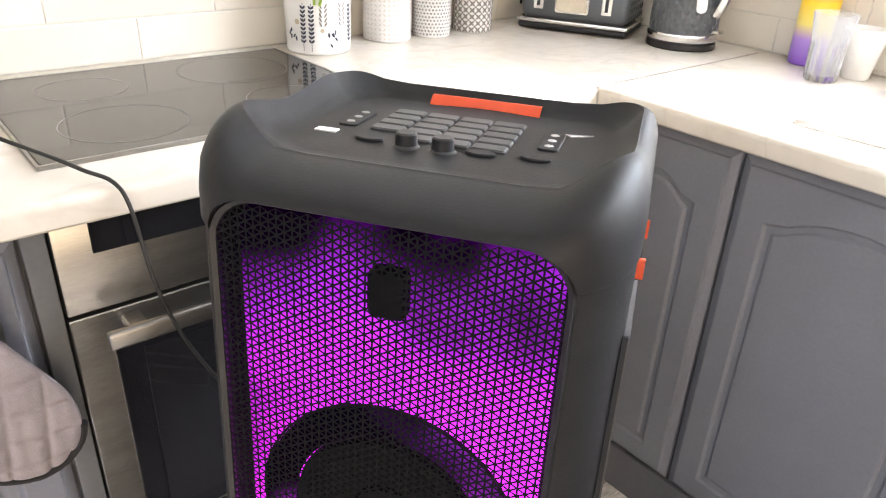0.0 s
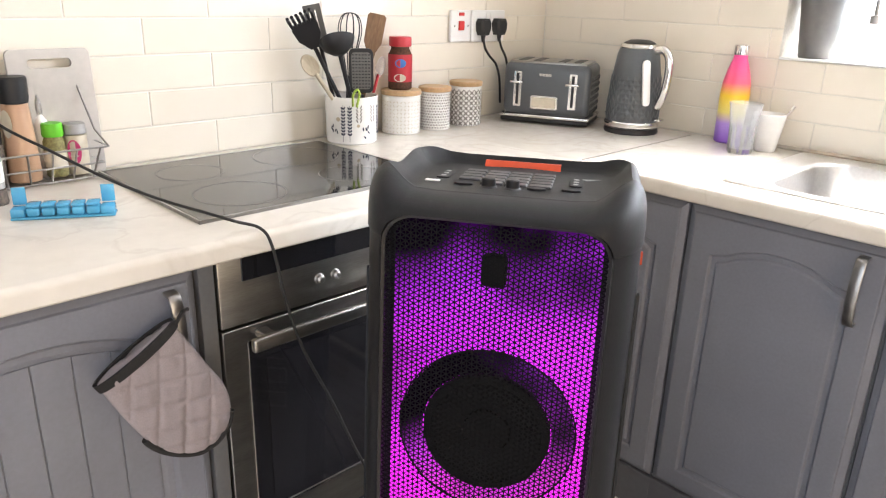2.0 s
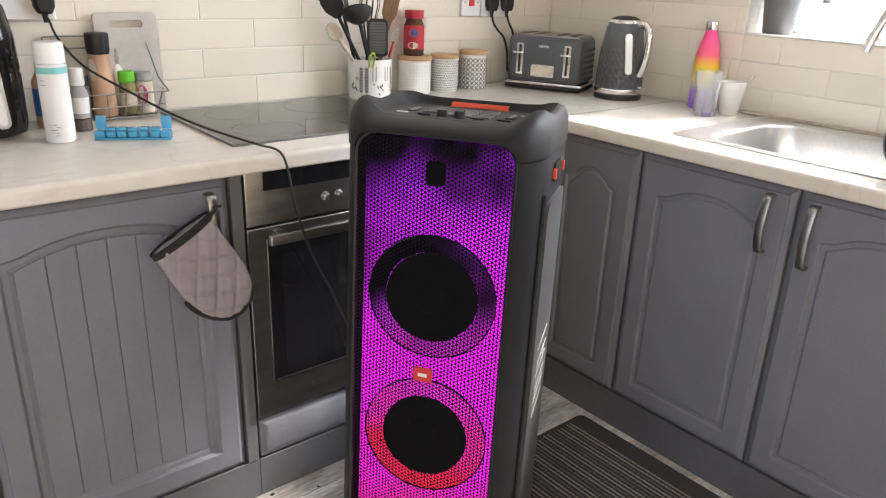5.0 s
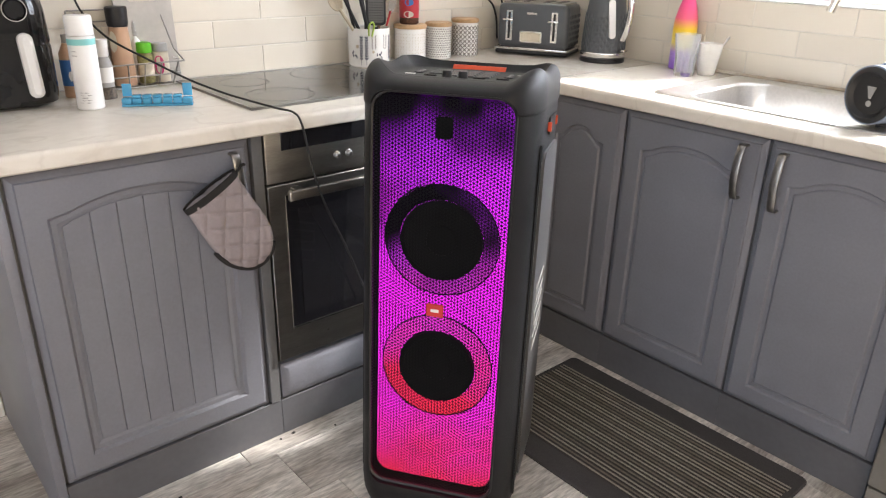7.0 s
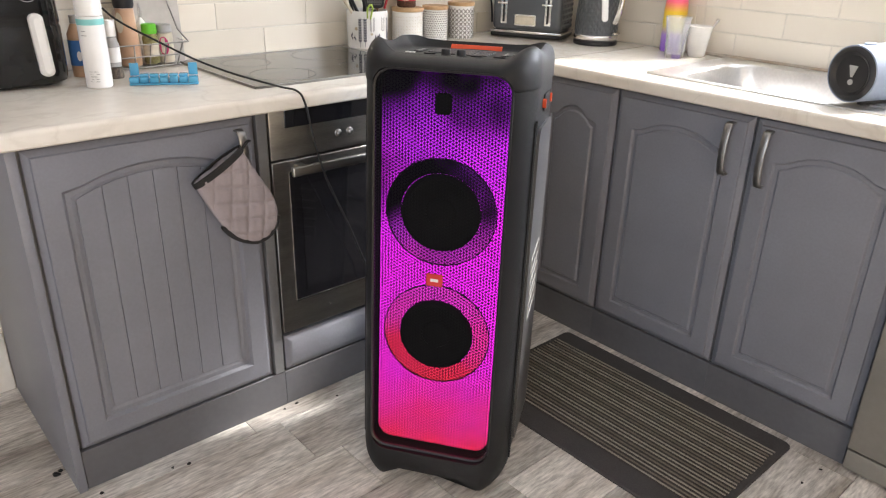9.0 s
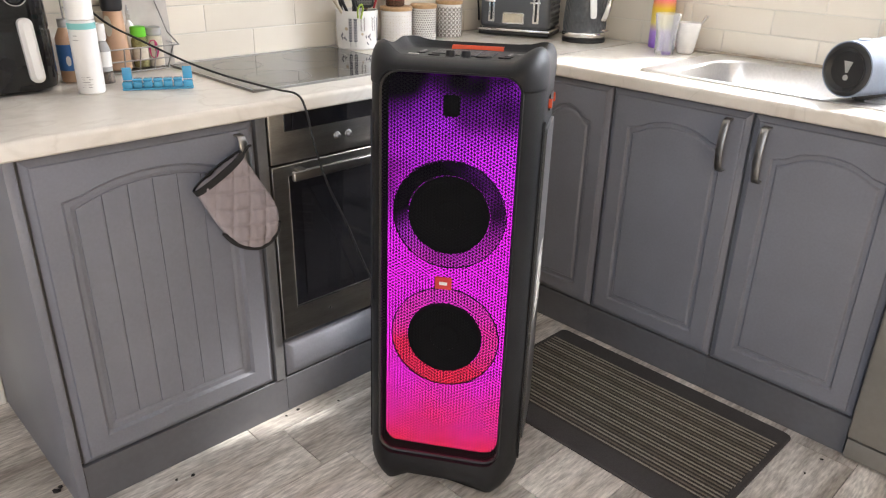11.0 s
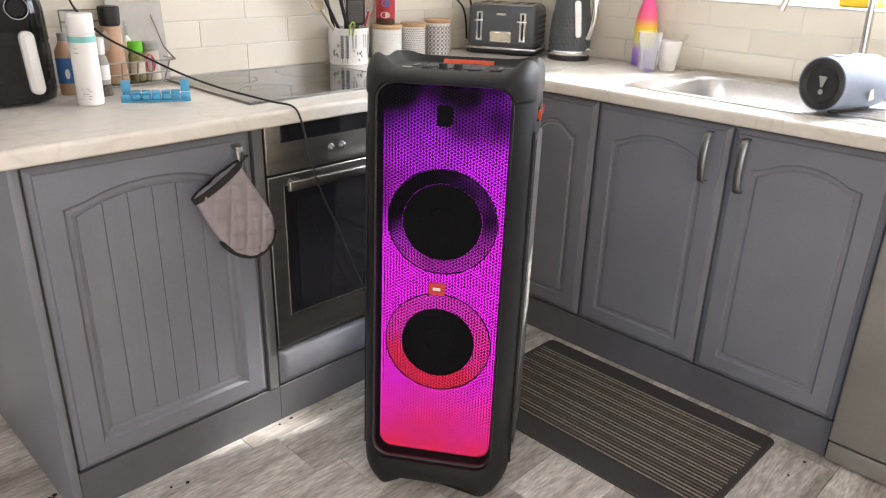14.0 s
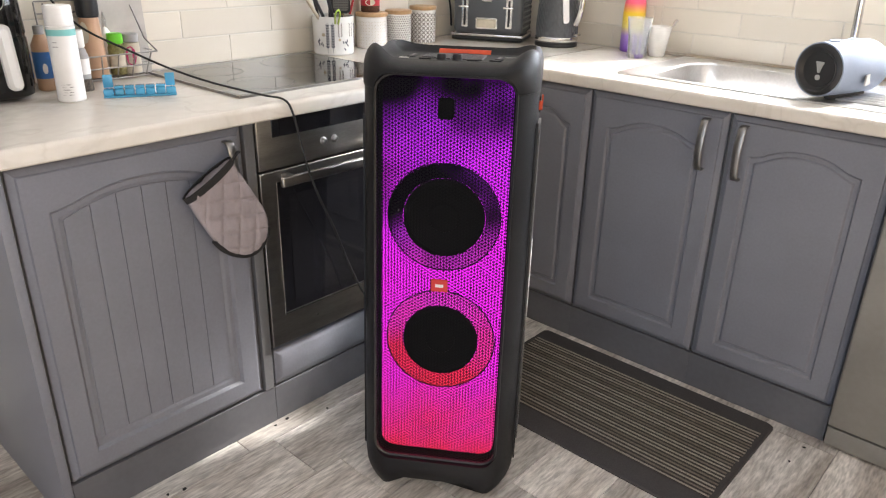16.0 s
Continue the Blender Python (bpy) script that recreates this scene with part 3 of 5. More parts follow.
part("screw", lathe([(0.0, 0.002), (0.003, 0.0015), (0.0035, 0.0)], 12), M_CHROME, oven).matrix_basis = pose(0.155, -0.0062, 0.05, 90)

corner = thing("corner_post", pose(-0.4, 0, 0), "plain grey corner filler panel beside the oven", "cabinet")
part("panel", box(0.002, 0.395, 0.004, 0.022, 0.114, 0.87, 0.001, 1), M_GREY, corner)
part("plinth", box(0.001, 0.44, 0.004, 0.022, 0.0, 0.112, 0.001, 1), M_PLINTH, corner)

# east run: doors face the room; local x runs along -y of the world
for nm, y0, y1, hand, lab in (("base_cabinet", -0.004, -0.320, None, "narrow grey base cabinet with an arched panel door"),
                              ("base_cabinet", -0.325, -0.757, "r", "grey base cabinet with arched panel door beneath the sink"),
                              ("base_cabinet", -0.763, -1.174, "l", "grey base cabinet with arched panel door and bowed handle")):
    w = y0 - y1
    u = thing(nm, pose(0, y0, 0, 0, 0, -90), lab, "cabinet", "arched grey cabinets along the window wall")
    part("body", boxes((0.0, w + 0.004, 0.024, 0.59 if hand is None else 0.05, 0.115, 0.87)), M_GREYD, u)
    part("plinth", box(-0.002 if hand else 0.0, w + 0.004, 0.004, 0.022, 0.0, 0.113, 0.001, 1), M_PLINTH, u)
    d = part("door", arch_door(w - 0.002, dh, 0.088, 0.083, 0.100 if hand is None else 0.092, 0.042 if hand is None else 0.038), M_GREY, u, sharp=11)
    d.location = (0.001, 0, DZ0)
    if hand == "r":
        bow_handle(d, w - 0.058, 0.690 - DZ0, 0.848 - DZ0)
    if hand == "l":
        bow_handle(d, 0.042, 0.682 - DZ0, 0.846 - DZ0)

dishwasher = thing("dishwasher", pose(0, -1.18, 0, 0, 0, -90), "silver freestanding dishwasher beside the grey cabinets", "dishwasher")
part("body", boxes((0.004, 0.598, 0.02, 0.56, 0.03, 0.866)), M_ALU, dishwasher)
part("door", box(0.002, 0.6, -0.022, 0.018, 0.072, 0.74, 0.006, 3), M_ALU, dishwasher)
part("control_panel", box(0.002, 0.6, -0.022, 0.018, 0.745, 0.866, 0.006, 3), M_ALU, dishwasher)
part("kick_plate", box(0.004, 0.598, -0.018, 0.018, 0.008, 0.066, 0.004, 2), M_ALU, dishwasher, "silver kick plate under the door")
for fx in (0.05, 0.55):
    part("foot", lathe([(0.0, 0.0), (0.018, 0.0), (0.018, 0.03), (0.0, 0.03)], 16, (fx, 0.08, 0)), M_BLACK, dishwasher)

# worktops: the north run with the hob let in, the east run with the sink let in
TH = 0.038


def worktop(name, bs, label):
    bm = bmesh.new()
    for b in bs:
        box(*b, bm=bm)
    return tagged(part(name, bm, M_TOP), label, "worktop")


def nosed(x0, x1, ya, yb, z0, z1):
    """Front strip with a rounded nose, along x, front at ya."""
    bm = bmesh.new()
    r = 0.012
    prof = [(yb, z0), (ya + 0.004, z0), (ya, z0 + 0.004)] + [(ya + r - r * math.cos(radians(a)), z1 - r + r * math.sin(radians(a))) for a in (0, 22, 45, 67, 90)] + [(yb, z1)]
    return strip(bm, [[(x0, y, z) for y, z in prof], [(x1, y, z) for y, z in prof]], True, True, True)


wt = thing("worktop", pose(0, 0, 0), "cream marble-effect laminate worktop with the hob let in", "worktop")
bm = nosed(-1.605, -0.022, -0.022, 0.5975, TOPZ - TH, TOPZ)
part("section", bm, M_TOP, wt)
part("section", box(-0.022, 0.598, -0.022, 0.5975, TOPZ - TH, TOPZ), M_TOP, wt)
wt2 = thing("worktop", pose(0, 0, 0), "cream marble-effect laminate worktop around the sink", "worktop")
SX0, SX1, SY0, SY1 = 0.078, 0.562, -1.33, -0.355
bm = nosed(0.0235, 1.9, -0.022, SX0 + 0.006, TOPZ - TH, TOPZ)
bmesh.ops.transform(bm, matrix=pose(0, 0, 0, 0, 0, -90), verts=bm.verts)
part("section", bm, M_TOP, wt2)
part("section", box(SX0 + 0.006, 0.598, SY1 + 0.003, -0.0235, TOPZ - TH, TOPZ), M_TOP, wt2)
part("section", box(SX1 - 0.006, 0.598, SY0 + 0.006, SY1 + 0.003, TOPZ - TH, TOPZ), M_TOP, wt2)
part("section", box(SX0 + 0.006, 0.598, -1.9, SY0 + 0.006, TOPZ - TH, TOPZ), M_TOP, wt2)
part("joint_strip", box(0.0, 0.56, -0.0238, -0.0212, TOPZ - 0.004, TOPZ + 0.0012), M_INK2, wt2, "thin metal joint strip")

# hob
hob = thing("hob", pose(-0.977, 0.086, TOPZ), "black glass ceramic hob set in the worktop", "hob")
part("glass", slab(rounded_rect(0, 0.565, 0, 0.455, 0.006, 4), 0.0005, 0.006, edge=0.002), M_BGLASS, hob)
part("frame", boxes((-0.004, 0.569, -0.004, 0.0, 0.0003, 0.0068), (-0.004, 0.569, 0.455, 0.459, 0.0003, 0.0068), (-0.004, 0.0, 0, 0.455, 0.0003, 0.0068), (0.565, 0.569, 0, 0.455, 0.0003, 0.0068)), M_STEEL, hob)
for cx, cy, r in ((0.145, 0.12, 0.09), (0.145, 0.335, 0.07), (0.415, 0.335, 0.10), (0.415, 0.115, 0.07)):
    bm = bmesh.new()
    strip(bm, [[(cx + q * math.cos(2 * math.pi * i / 48), cy + q * math.sin(2 * math.pi * i / 48), 0.0063) for i in range(48)] for q in (r, r + 0.0018)])
    part("zone_ring", bm, M_INK2, hob)

# sink
sink = thing("sink", pose(0, 0, TOPZ), "inset stainless steel sink with a ribbed drainer", "sink")
BX0, BX1, BY0, BY1 = 0.120, 0.500, -0.915, -0.432
rim = rounded_rect(SX0, SX1, SY0, SY1, 0.018, 8)
bowl = rounded_rect(BX0, BX1, BY0, BY1, 0.075, 8)
cxs, cys = (BX0 + BX1) / 2, (BY0 + BY1) / 2


def bowl_loop(f, z):
    return [(cxs + (x - cxs) * f, cys + (y - cys) * f, z) for x, y in bowl]


bm = bmesh.new()
strip(bm, [[(x, y, 0.0002) for x, y in rim], [(x, y, 0.004) for x, y in rim], [(cxs + (x - cxs) * 0.985, SY0 + SY1 - SY1 + (y - SY0) * 1.0, 0.006) for x, y in rim],
           [(0.5 * (x + q[0]), 0.5 * (y + q[1]), 0.003) for (x, y), q in zip(rim, bowl)],
           bowl_loop(1.05, 0.003), bowl_loop(1.015, 0.001), bowl_loop(1.0, -0.006), bowl_loop(0.97, -0.08), bowl_loop(0.93, -0.15), bowl_loop(0.8, -0.168), bowl_loop(0.1, -0.172)], True, False, True)
part("basin", bm, M_SINK, sink, sharp=50)
for i in range(9):
    x = 0.155 + i * 0.037
    part("rib", tube([(x, -0.97, 0.0035), (x, -1.12, 0.006), (x, -1.29, 0.0065)], 0.005, 6, 4), M_SINK, sink)
part("drain", lathe([(0.0, -0.168), (0.03, -0.168), (0.036, -0.170), (0.036, -0.176)], 24, (cxs, cys, 0)), M_CHROME, sink)
tap = thing("kitchen_tap", pose(0.545, -0.885, TOPZ), "chrome swan-neck kitchen tap behind the sink", "tap")
part("base", lathe([(0.0, 0.0), (0.027, 0.0), (0.027, 0.012), (0.021, 0.02), (0.021, 0.075), (0.015, 0.082), (0.0, 0.082)], 24), M_CHROME, tap)
part("spout", tube([(0, 0, 0.075), (0, 0.003, 0.2), (-0.004, 0.012, 0.38), (-0.03, 0.045, 0.46), (-0.075, 0.10, 0.475), (-0.118, 0.150, 0.42), (-0.150, 0.186, 0.31), (-0.164, 0.203, 0.24)], 0.0115, 14, 7), M_CHROME, tap)
part("lever", tube([(0.0, -0.02, 0.05), (-0.01, -0.05, 0.06), (-0.03, -0.09, 0.075)], 0.006, 8, 4), M_CHROME, tap)

# ---- the tall party speaker ----
SW, SB, SH0, DK = 0.189, 0.365, 1.040, 1.0605
SPK = pose(-0.8755, -0.5005, 0, 0, 0, -56.25)
speaker = thing("party_speaker", SPK, "tall black party speaker glowing purple and magenta behind its grille", "loudspeaker")


def plan_line(a, f, b, rf, rb, n=9, k=8, rx=None):
    """Plan outline with half width a, front f, back b and corner radii; points always match from line to line."""
    out = []
    rx = rx or rf
    for cx, cy, r, q, t0 in ((a - rb, b - rb, rb, rb, 0), (-a + rb, b - rb, rb, rb, 90), (-a + rx, f + rf, rf, rx, 180), (a - rx, f + rf, rf, rx, 270)):
        out.append([(cx + q * math.cos(radians(t0 + 90 * i / n)), cy + r * math.sin(radians(t0 + 90 * i / n))) for i in range(n + 1)])
    full = []
    for c, d in zip(out, out[1:] + out[:1]):
        full += c[:-1]
        p, q = c[-1], d[0]
        full += [(p[0] + (q[0] - p[0]) * i / k, p[1] + (q[1] - p[1]) * i / k) for i in range(k)]
    return full


def hull(grow=0.0):
    """Plan outline of the cabinet: generous corners in front, smaller behind."""
    return plan_line(SW + grow, -0.012 - grow, SB + grow, 0.11, 0.05, rx=0.072)


def ease(a, b, x):
    t = min(max((x - a) / (b - a), 0), 1)
    return t * t * (3 - 2 * t)


def foot_arch(x, y):
    return 0.030 * max(1 - ease(0.075, 0.135, abs(x)), ease(0.09, 0.14, y) * (1 - ease(0.22, 0.27, y)))


def lower_loops(zs, grow=0.0):
    mid = (0, 0.18)
    loops = []
    for z in zs:
        lp = []
        for x, y in hull(grow):
            tuck = 0.085 * max(0, 1 - z / 0.07) ** 2
            x2, y2 = mid[0] + (x - mid[0]) * (1 - tuck * 1.6), mid[1] + (y - mid[1]) * (1 - tuck)
            zz = z if z > 0.1 else foot_arch(x2, y2) + z * (1 - foot_arch(x2, y2) / 0.1)
            lp.append((x2, y2, zz))
        loops.append(lp)
    return loops


def dome(q):
    q = min(max(q, 0), 1)
    return math.sqrt(max(0, 1 - (1 - q) ** 2))


bm = bmesh.new()
strip(bm, lower_loops([0.0, 0.006, 0.015, 0.03, 0.05, 0.075, 0.1, 0.2, 0.5, 0.8, 1.009]), True, True, True)
cabinet = part("cabinet", bm, M_SPK, speaker)
bm = bmesh.new()
plan = hull(0.002)
loops = [[(x, y, z) for x, y in plan] for z in (1.010, 1.014, 1.018, 1.022, SH0)]
loops[0] = [(x * 0.994, 0.18 + (y - 0.18) * 0.994, 1.010) for x, y in plan]
crest = plan_line(0.172, 0.060, 0.338, 0.05, 0.045)


def crest_z(x, y):
    """The rim: high along both flanks, low across the front and a little raised behind."""
    side = ease(0.112, 0.166, abs(x)) * (1 - 0.15 * ease(0.26, 0.33, y))
    return 1.0665 + (0.023 + 0.006 * (1 - ease(0.09, 0.14, y))) * side - 0.008 * side * ease(0.12, 0.18, y) * (1 - ease(0.2, 0.28, y)) + 0.010 * ease(0.30, 0.335, y) * (1 - side)


for f in (0.06, 0.14, 0.24, 0.36, 0.5, 0.64, 0.78, 0.9, 0.97):
    lp = []
    for (x, y), (cx, cy) in zip(plan, crest):
        lp.append((x + (cx - x) * f, y + (cy - y) * f, SH0 + (crest_z(cx, cy) - SH0) * dome(f) ** 0.9))
    loops.append(lp)
loops.append([(cx, cy, crest_z(cx, cy) + 0.0005) for cx, cy in crest])
for a, f, bk, rf, rb, g in ((0.170, 0.0625, 0.336, 0.049, 0.044, 0.93), (0.159, 0.071, 0.328, 0.046, 0.042, 0.40), (0.149, 0.081, 0.322, 0.044, 0.04, 0.10), (0.138, 0.092, 0.316, 0.042, 0.038, 0.0)):
    line = plan_line(a, f, bk, rf, rb)
    loops.append([(x, y, DK + (crest_z(cx, cy) - DK) * g) for (x, y), (cx, cy) in zip(line, crest)])
last = loops[-1]
for f in (0.5, 0.95):
    loops.append([(x * (1 - f), 0.21 + (y - 0.21) * (1 - f), DK) for x, y, z in last])
strip(bm, loops, True, True, True)
cap = part("top_cap", bm, M_SPK2, speaker, "smooth dark plastic top with raised side rims", sharp=38)
GX0, GX1, GZ0, GZ1 = -0.151, 0.151, 0.096, 1.045
grid_line = rounded_rect(GX0, GX1, GZ0, GZ1, 0.042, 8)


def front_plug():
    return plate(grid_line, -0.08, 0.052)


cut(cabinet, front_plug())
cut(cap, front_plug())
# recess: dark rim, glowing panel, woofers, badge and grille
bm = bmesh.new()
gi = rounded_rect(GX0 + 0.006, GX1 - 0.006, GZ0 + 0.006, GZ1 - 0.006, 0.038, 8)
strip(bm, [[(x, 0.003, z) for x, z in grid_line], [(x, -0.003, z) for x, z in rounded_rect(GX0 + 0.002, GX1 - 0.002, GZ0 + 0.002, GZ1 - 0.002, 0.041, 8)], [(x, 0.0, z) for x, z in gi], [(x, 0.006, z) for x, z in gi], [(x, 0.006, z) for x, z in grid_line]])
part("grille_rim", bm, M_BLACK, speaker)
lg = rounded_rect(GX0 + 0.013, GX1 - 0.011, GZ0 + 0.014, GZ1 - 0.008, 0.034, 8)
part("light_panel", plate(lg, 0.026, 0.034), M_LED, speaker, "LED light panel glowing violet above and pink below")


def disc_loops(cx, cz, prof, n=56):
    return [[(cx + r * math.cos(2 * math.pi * i / n), y, cz + r * math.sin(2 * math.pi * i / n)) for i in range(n)] for r, y in prof]


for cz, R, rc in ((0.725, 0.128, 0.089), (0.420, 0.129, 0.086)):
    wf = part("woofer", strip(bmesh.new(), disc_loops(0.002, cz, [(rc + 0.002, 0.025), (rc, 0.016), (rc - 0.010, 0.013), (rc - 0.018, 0.018), (0.035, 0.024), (0.032, 0.020), (0.015, 0.017), (0.001, 0.016)]), True, False, True), M_CONE, speaker, "black woofer cone")
    part("light_ring", strip(bmesh.new(), disc_loops(0.002, cz, [(R - 0.004, 0.0245), (R - 0.004, 0.0225), (rc + 0.003, 0.0225), (rc + 0.003, 0.0245)])), M_LEDRING, wf, "glowing pink and red LED ring")
    part("surround", strip(bmesh.new(), disc_loops(0.002, cz, [(R - 0.0012, 0.0245), (R - 0.0015, 0.021), (R - 0.003, 0.021), (R - 0.0038, 0.0245)])), M_CONE, wf)
part("tweeter", plate(rounded_rect(-0.017, 0.017, 0.948, 0.994, 0.008, 4), 0.012, 0.025, edge=0.003), M_CONE, speaker, "small dark square tweeter horn")

# triangular-hole grille, cut to the rounded outline
P = 0.0080
RH = P * math.sqrt(3) / 2
gx0, gx1, gz0, gz1, gr = GX0 + 0.006, GX1 - 0.006, GZ0 + 0.006, GZ1 - 0.006, 0.038


def inside(x, z, m=0.0):
    dx = max(gx0 + gr - x, x - gx1 + gr, 0)
    dz = max(gz0 + gr - z, z - gz1 + gr, 0)
    return gx0 + m < x < gx1 - m and gz0 + m < z < gz1 - m and (dx == 0 or dz == 0 or dx * dx + dz * dz < (gr - m) ** 2)


verts, faces = [], []
cols, rws = int((gx1 - gx0) / RH) + 2, int((gz1 - gz0) / P) + 2
for c in range(cols):
    xa, xb = gx0 + c * RH, gx0 + (c + 1) * RH
    oa, ob_ = (0.5 * P * (c % 2)), (0.5 * P * ((c + 1) % 2))
    for r in range(-1, rws + 1):
        z = gz0 + r * P
        if c % 2 == 0:
            tris = (((xa, z), (xb, z - P / 2), (xb, z + P / 2)), ((xa, z), (xb, z + P / 2), (xa, z + P)))
        else:
            tris = (((xa, z - P / 2), (xb, z), (xa, z + P / 2)), ((xa, z + P / 2), (xb, z), (xb, z + P)))
        for tri in tris:
            gx, gz = sum(q[0] for q in tri) / 3, sum(q[1] for q in tri) / 3
            if not inside(gx, gz, 0.001):
                continue
            k = len(verts)
            verts += [(q[0], 0.0, q[1]) for q in tri]
            verts += [(gx + (q[0] - gx) * 0.61, 0.0, gz + (q[1] - gz) * 0.61) for q in tri]
            faces += [(k, k + 1, k + 4, k + 3), (k + 1, k + 2, k + 5, k + 4), (k + 2, k, k + 3, k + 5)]
me = bpy.data.meshes.new("grille")
me.from_pydata(verts, [], faces)
me.materials.append(M_GRILLE)
part("grille", me, M_GRILLE, speaker, "black perforated metal grille with triangular holes").location = (0, 0.001, 0)
badge = part("badge", plate(rounded_rect(-0.019, 0.019, 0.556, 0.586, 0.002, 2), -0.004, 0.0, edge=0.001), M_BADGE, speaker, "small red badge with a pale bar")
part("badge_bar", boxes((-0.009, 0.009, -0.0046, -0.0038, 0.5675, 0.5745)), M_WHITE, badge)

# control deck


def deck_part(name, bm, mat, label=""):
    return part(name, bm, mat, speaker, label)


for r in range(5):
    for c in range(4):
        x = -0.066 + c * 0.036
        y = 0.166 + r * 0.0228
        if r == 0 and c < 1:
            continue
        deck_part("pad_button", slab(rounded_rect(x - 0.0165, x + 0.0165, y - 0.0095, y + 0.0095, 0.0025, 3), DK - 0.002, DK + 0.0032, edge=0.0014), M_PAD)
for x in (-0.031, 0.004):
    kn = lathe([(0.0, 0.014), (0.0085, 0.014), (0.010, 0.0125), (0.0105, 0.002), (0.013, 0.0), (0.0, 0.0)], 20, (x, 0.141, DK))
    deck_part("knob", kn, M_BLACK, "black rotary knob")
for x, y in ((-0.069, 0.146), (0.038, 0.146), (0.087, 0.154)):
    deck_part("oval_button", slab([(x + 0.014 * math.cos(t * math.pi / 10), y + 0.008 * math.sin(t * math.pi / 10)) for t in range(20)], DK - 0.001, DK + 0.003, edge=0.001), M_SPK2)
for x, y, s in ((-0.108, 0.213, 1), (0.092, 0.218, 1)):
    pl = deck_part("button_strip", slab(rounded_rect(x - 0.010, x + 0.010, y - 0.032, y + 0.032, 0.006, 4), DK - 0.001, DK + 0.0022, edge=0.0008), M_SPK2)
    for k in (-0.02, 0.0, 0.02):
        part("symbol", lathe([(0.0, 0.0006), (0.004, 0.0006), (0.0045, 0.0)], 12, (x, y + k, DK + 0.0024)), M_GREYPLASTIC, pl)
deck_part("sticker", slab(rounded_rect(-0.129, -0.107, 0.152, 0.164, 0.001, 2), DK - 0.001, DK + 0.0012), M_WHITE, "small white sticker")
deck_part("mark", slab([(0.100, 0.255), (0.107, 0.247), (0.128, 0.262), (0.109, 0.257)], DK - 0.001, DK + 0.001), M_GREYPLASTIC)
bm = bmesh.new()
strip(bm, [[(-0.063 + 0.126 * i / 8, 0.309 + 0.004 * math.sin(math.pi * i / 8) + dy, DK - 0.004 + dz) for i in range(9)] for dy, dz in ((0.004, 0), (0.007, 0.006), (0.016, 0.0135), (0.024, 0.0135), (0.028, 0.0))], closed=False)
deck_part("carry_handle", bm, M_RED, "orange-red carry handle inset")

# right and left flanks: long ribs, side grip with orange tabs, pale outlined lettering as bars
for sgn in (1, -1):
    fx = SW * sgn
    part("side_rib", plate(rounded_rect(-0.004, 0.004, 0.07, 0.94, 0.003, 3), 0.0, -0.004), M_SPK2, speaker).matrix_basis = pose(fx, 0.078, 0, 0, 0, 90 * sgn) @ pose(0, 0.0005, 0)
    # pale base colour stands in for window light on the flank
    side = part("side_panel", plate(rounded_rect(-0.105, 0.105, 0.09, 0.915, 0.03, 5), 0.0005, -0.006, edge=0.0), M_FLANK, speaker, "satin side panel, coloured paler as if window-lit")
    side.matrix_basis = pose(fx, 0.215, 0, 0, 0, 90 * sgn)
    grip = part("side_grip", plate(rounded_rect(-0.048, 0.048, 0.947, 0.986, 0.014, 5), 0.001, -0.004, edge=0.002), M_BLACK, speaker, "dark side grip recess")
    grip.matrix_basis = pose(fx, 0.215, 0, 0, 0, 90 * sgn)
    for y in (-0.052, 0.052):
        part("tab", plate(rounded_rect(y - 0.004, y + 0.004, 0.956, 0.977, 0.003, 3), 0.0, -0.008, edge=0.001), M_RED, grip, "orange-red plastic tab")
    for k in range(3):
        z = 0.42 + k * 0.062
        bm = tube([(-0.055, -0.0062, z), (0.055, -0.0062, z + 0.016), (0.055, -0.0062, z + 0.052), (-0.055, -0.0062, z + 0.036), (-0.055, -0.0062, z)], 0.0016, 5, 1)
        part("outline_bar", bm, M_GREYPLASTIC, side)
for x, y in ((-0.14, 0.06), (0.14, 0.06), (-0.14, 0.30), (0.14, 0.30)):
    part("rubber_foot", lathe([(0.0, 0.0), (0.016, 0.0), (0.018, 0.006), (0.0, 0.008)], 16, (x, y, 0.0)), M_BLACK, speaker)

# the whole cabinet leans back a little on a level foot
bpy.context.view_layer.update()
for ob in speaker.children_recursive:
    m = SPK.inverted() @ ob.matrix_world
    for v in ob.data.vertices:
        p = m @ v.co
        p.x *= 1.012
        p.z *= 0.986
        p.y += 0.064 * (p.z - 0.57)
        p.z -= 0.060 * (p.y - 0.03) * ease(0.3, 1.0, p.z)
        v.co = p
for ob in speaker.children_recursive:
    ob.matrix_parent_inverse = Matrix()
    ob.matrix_basis = Matrix()

# cable from the wall plug over the worktop edge to the back of the speaker
power_cable = tagged(part("power_cable", tube([(-1.224, 0.548, 1.160), (-1.218, 0.50, 1.115), (-1.187, 0.43, 1.060), (-1.126, 0.345, 1.014), (-1.066, 0.245, 0.972), (-1.015, 0.155, 0.946),
                                  (-0.967, 0.085, 0.929), (-0.940, 0.03, 0.921), (-0.919, -0.014, 0.9155), (-0.909, -0.033, 0.886), (-0.903, -0.055, 0.80), (-0.888, -0.062, 0.73),
                                  (-0.862, -0.062, 0.66), (-0.81, -0.058, 0.55), (-0.745, -0.05, 0.40), (-0.70, -0.07, 0.30), (-0.63, -0.16, 0.20), (-0.556, -0.276, 0.14)], 0.0028, 8, 8), M_CABLE),
                     "thin black power cable draped over the worktop edge", "cable")

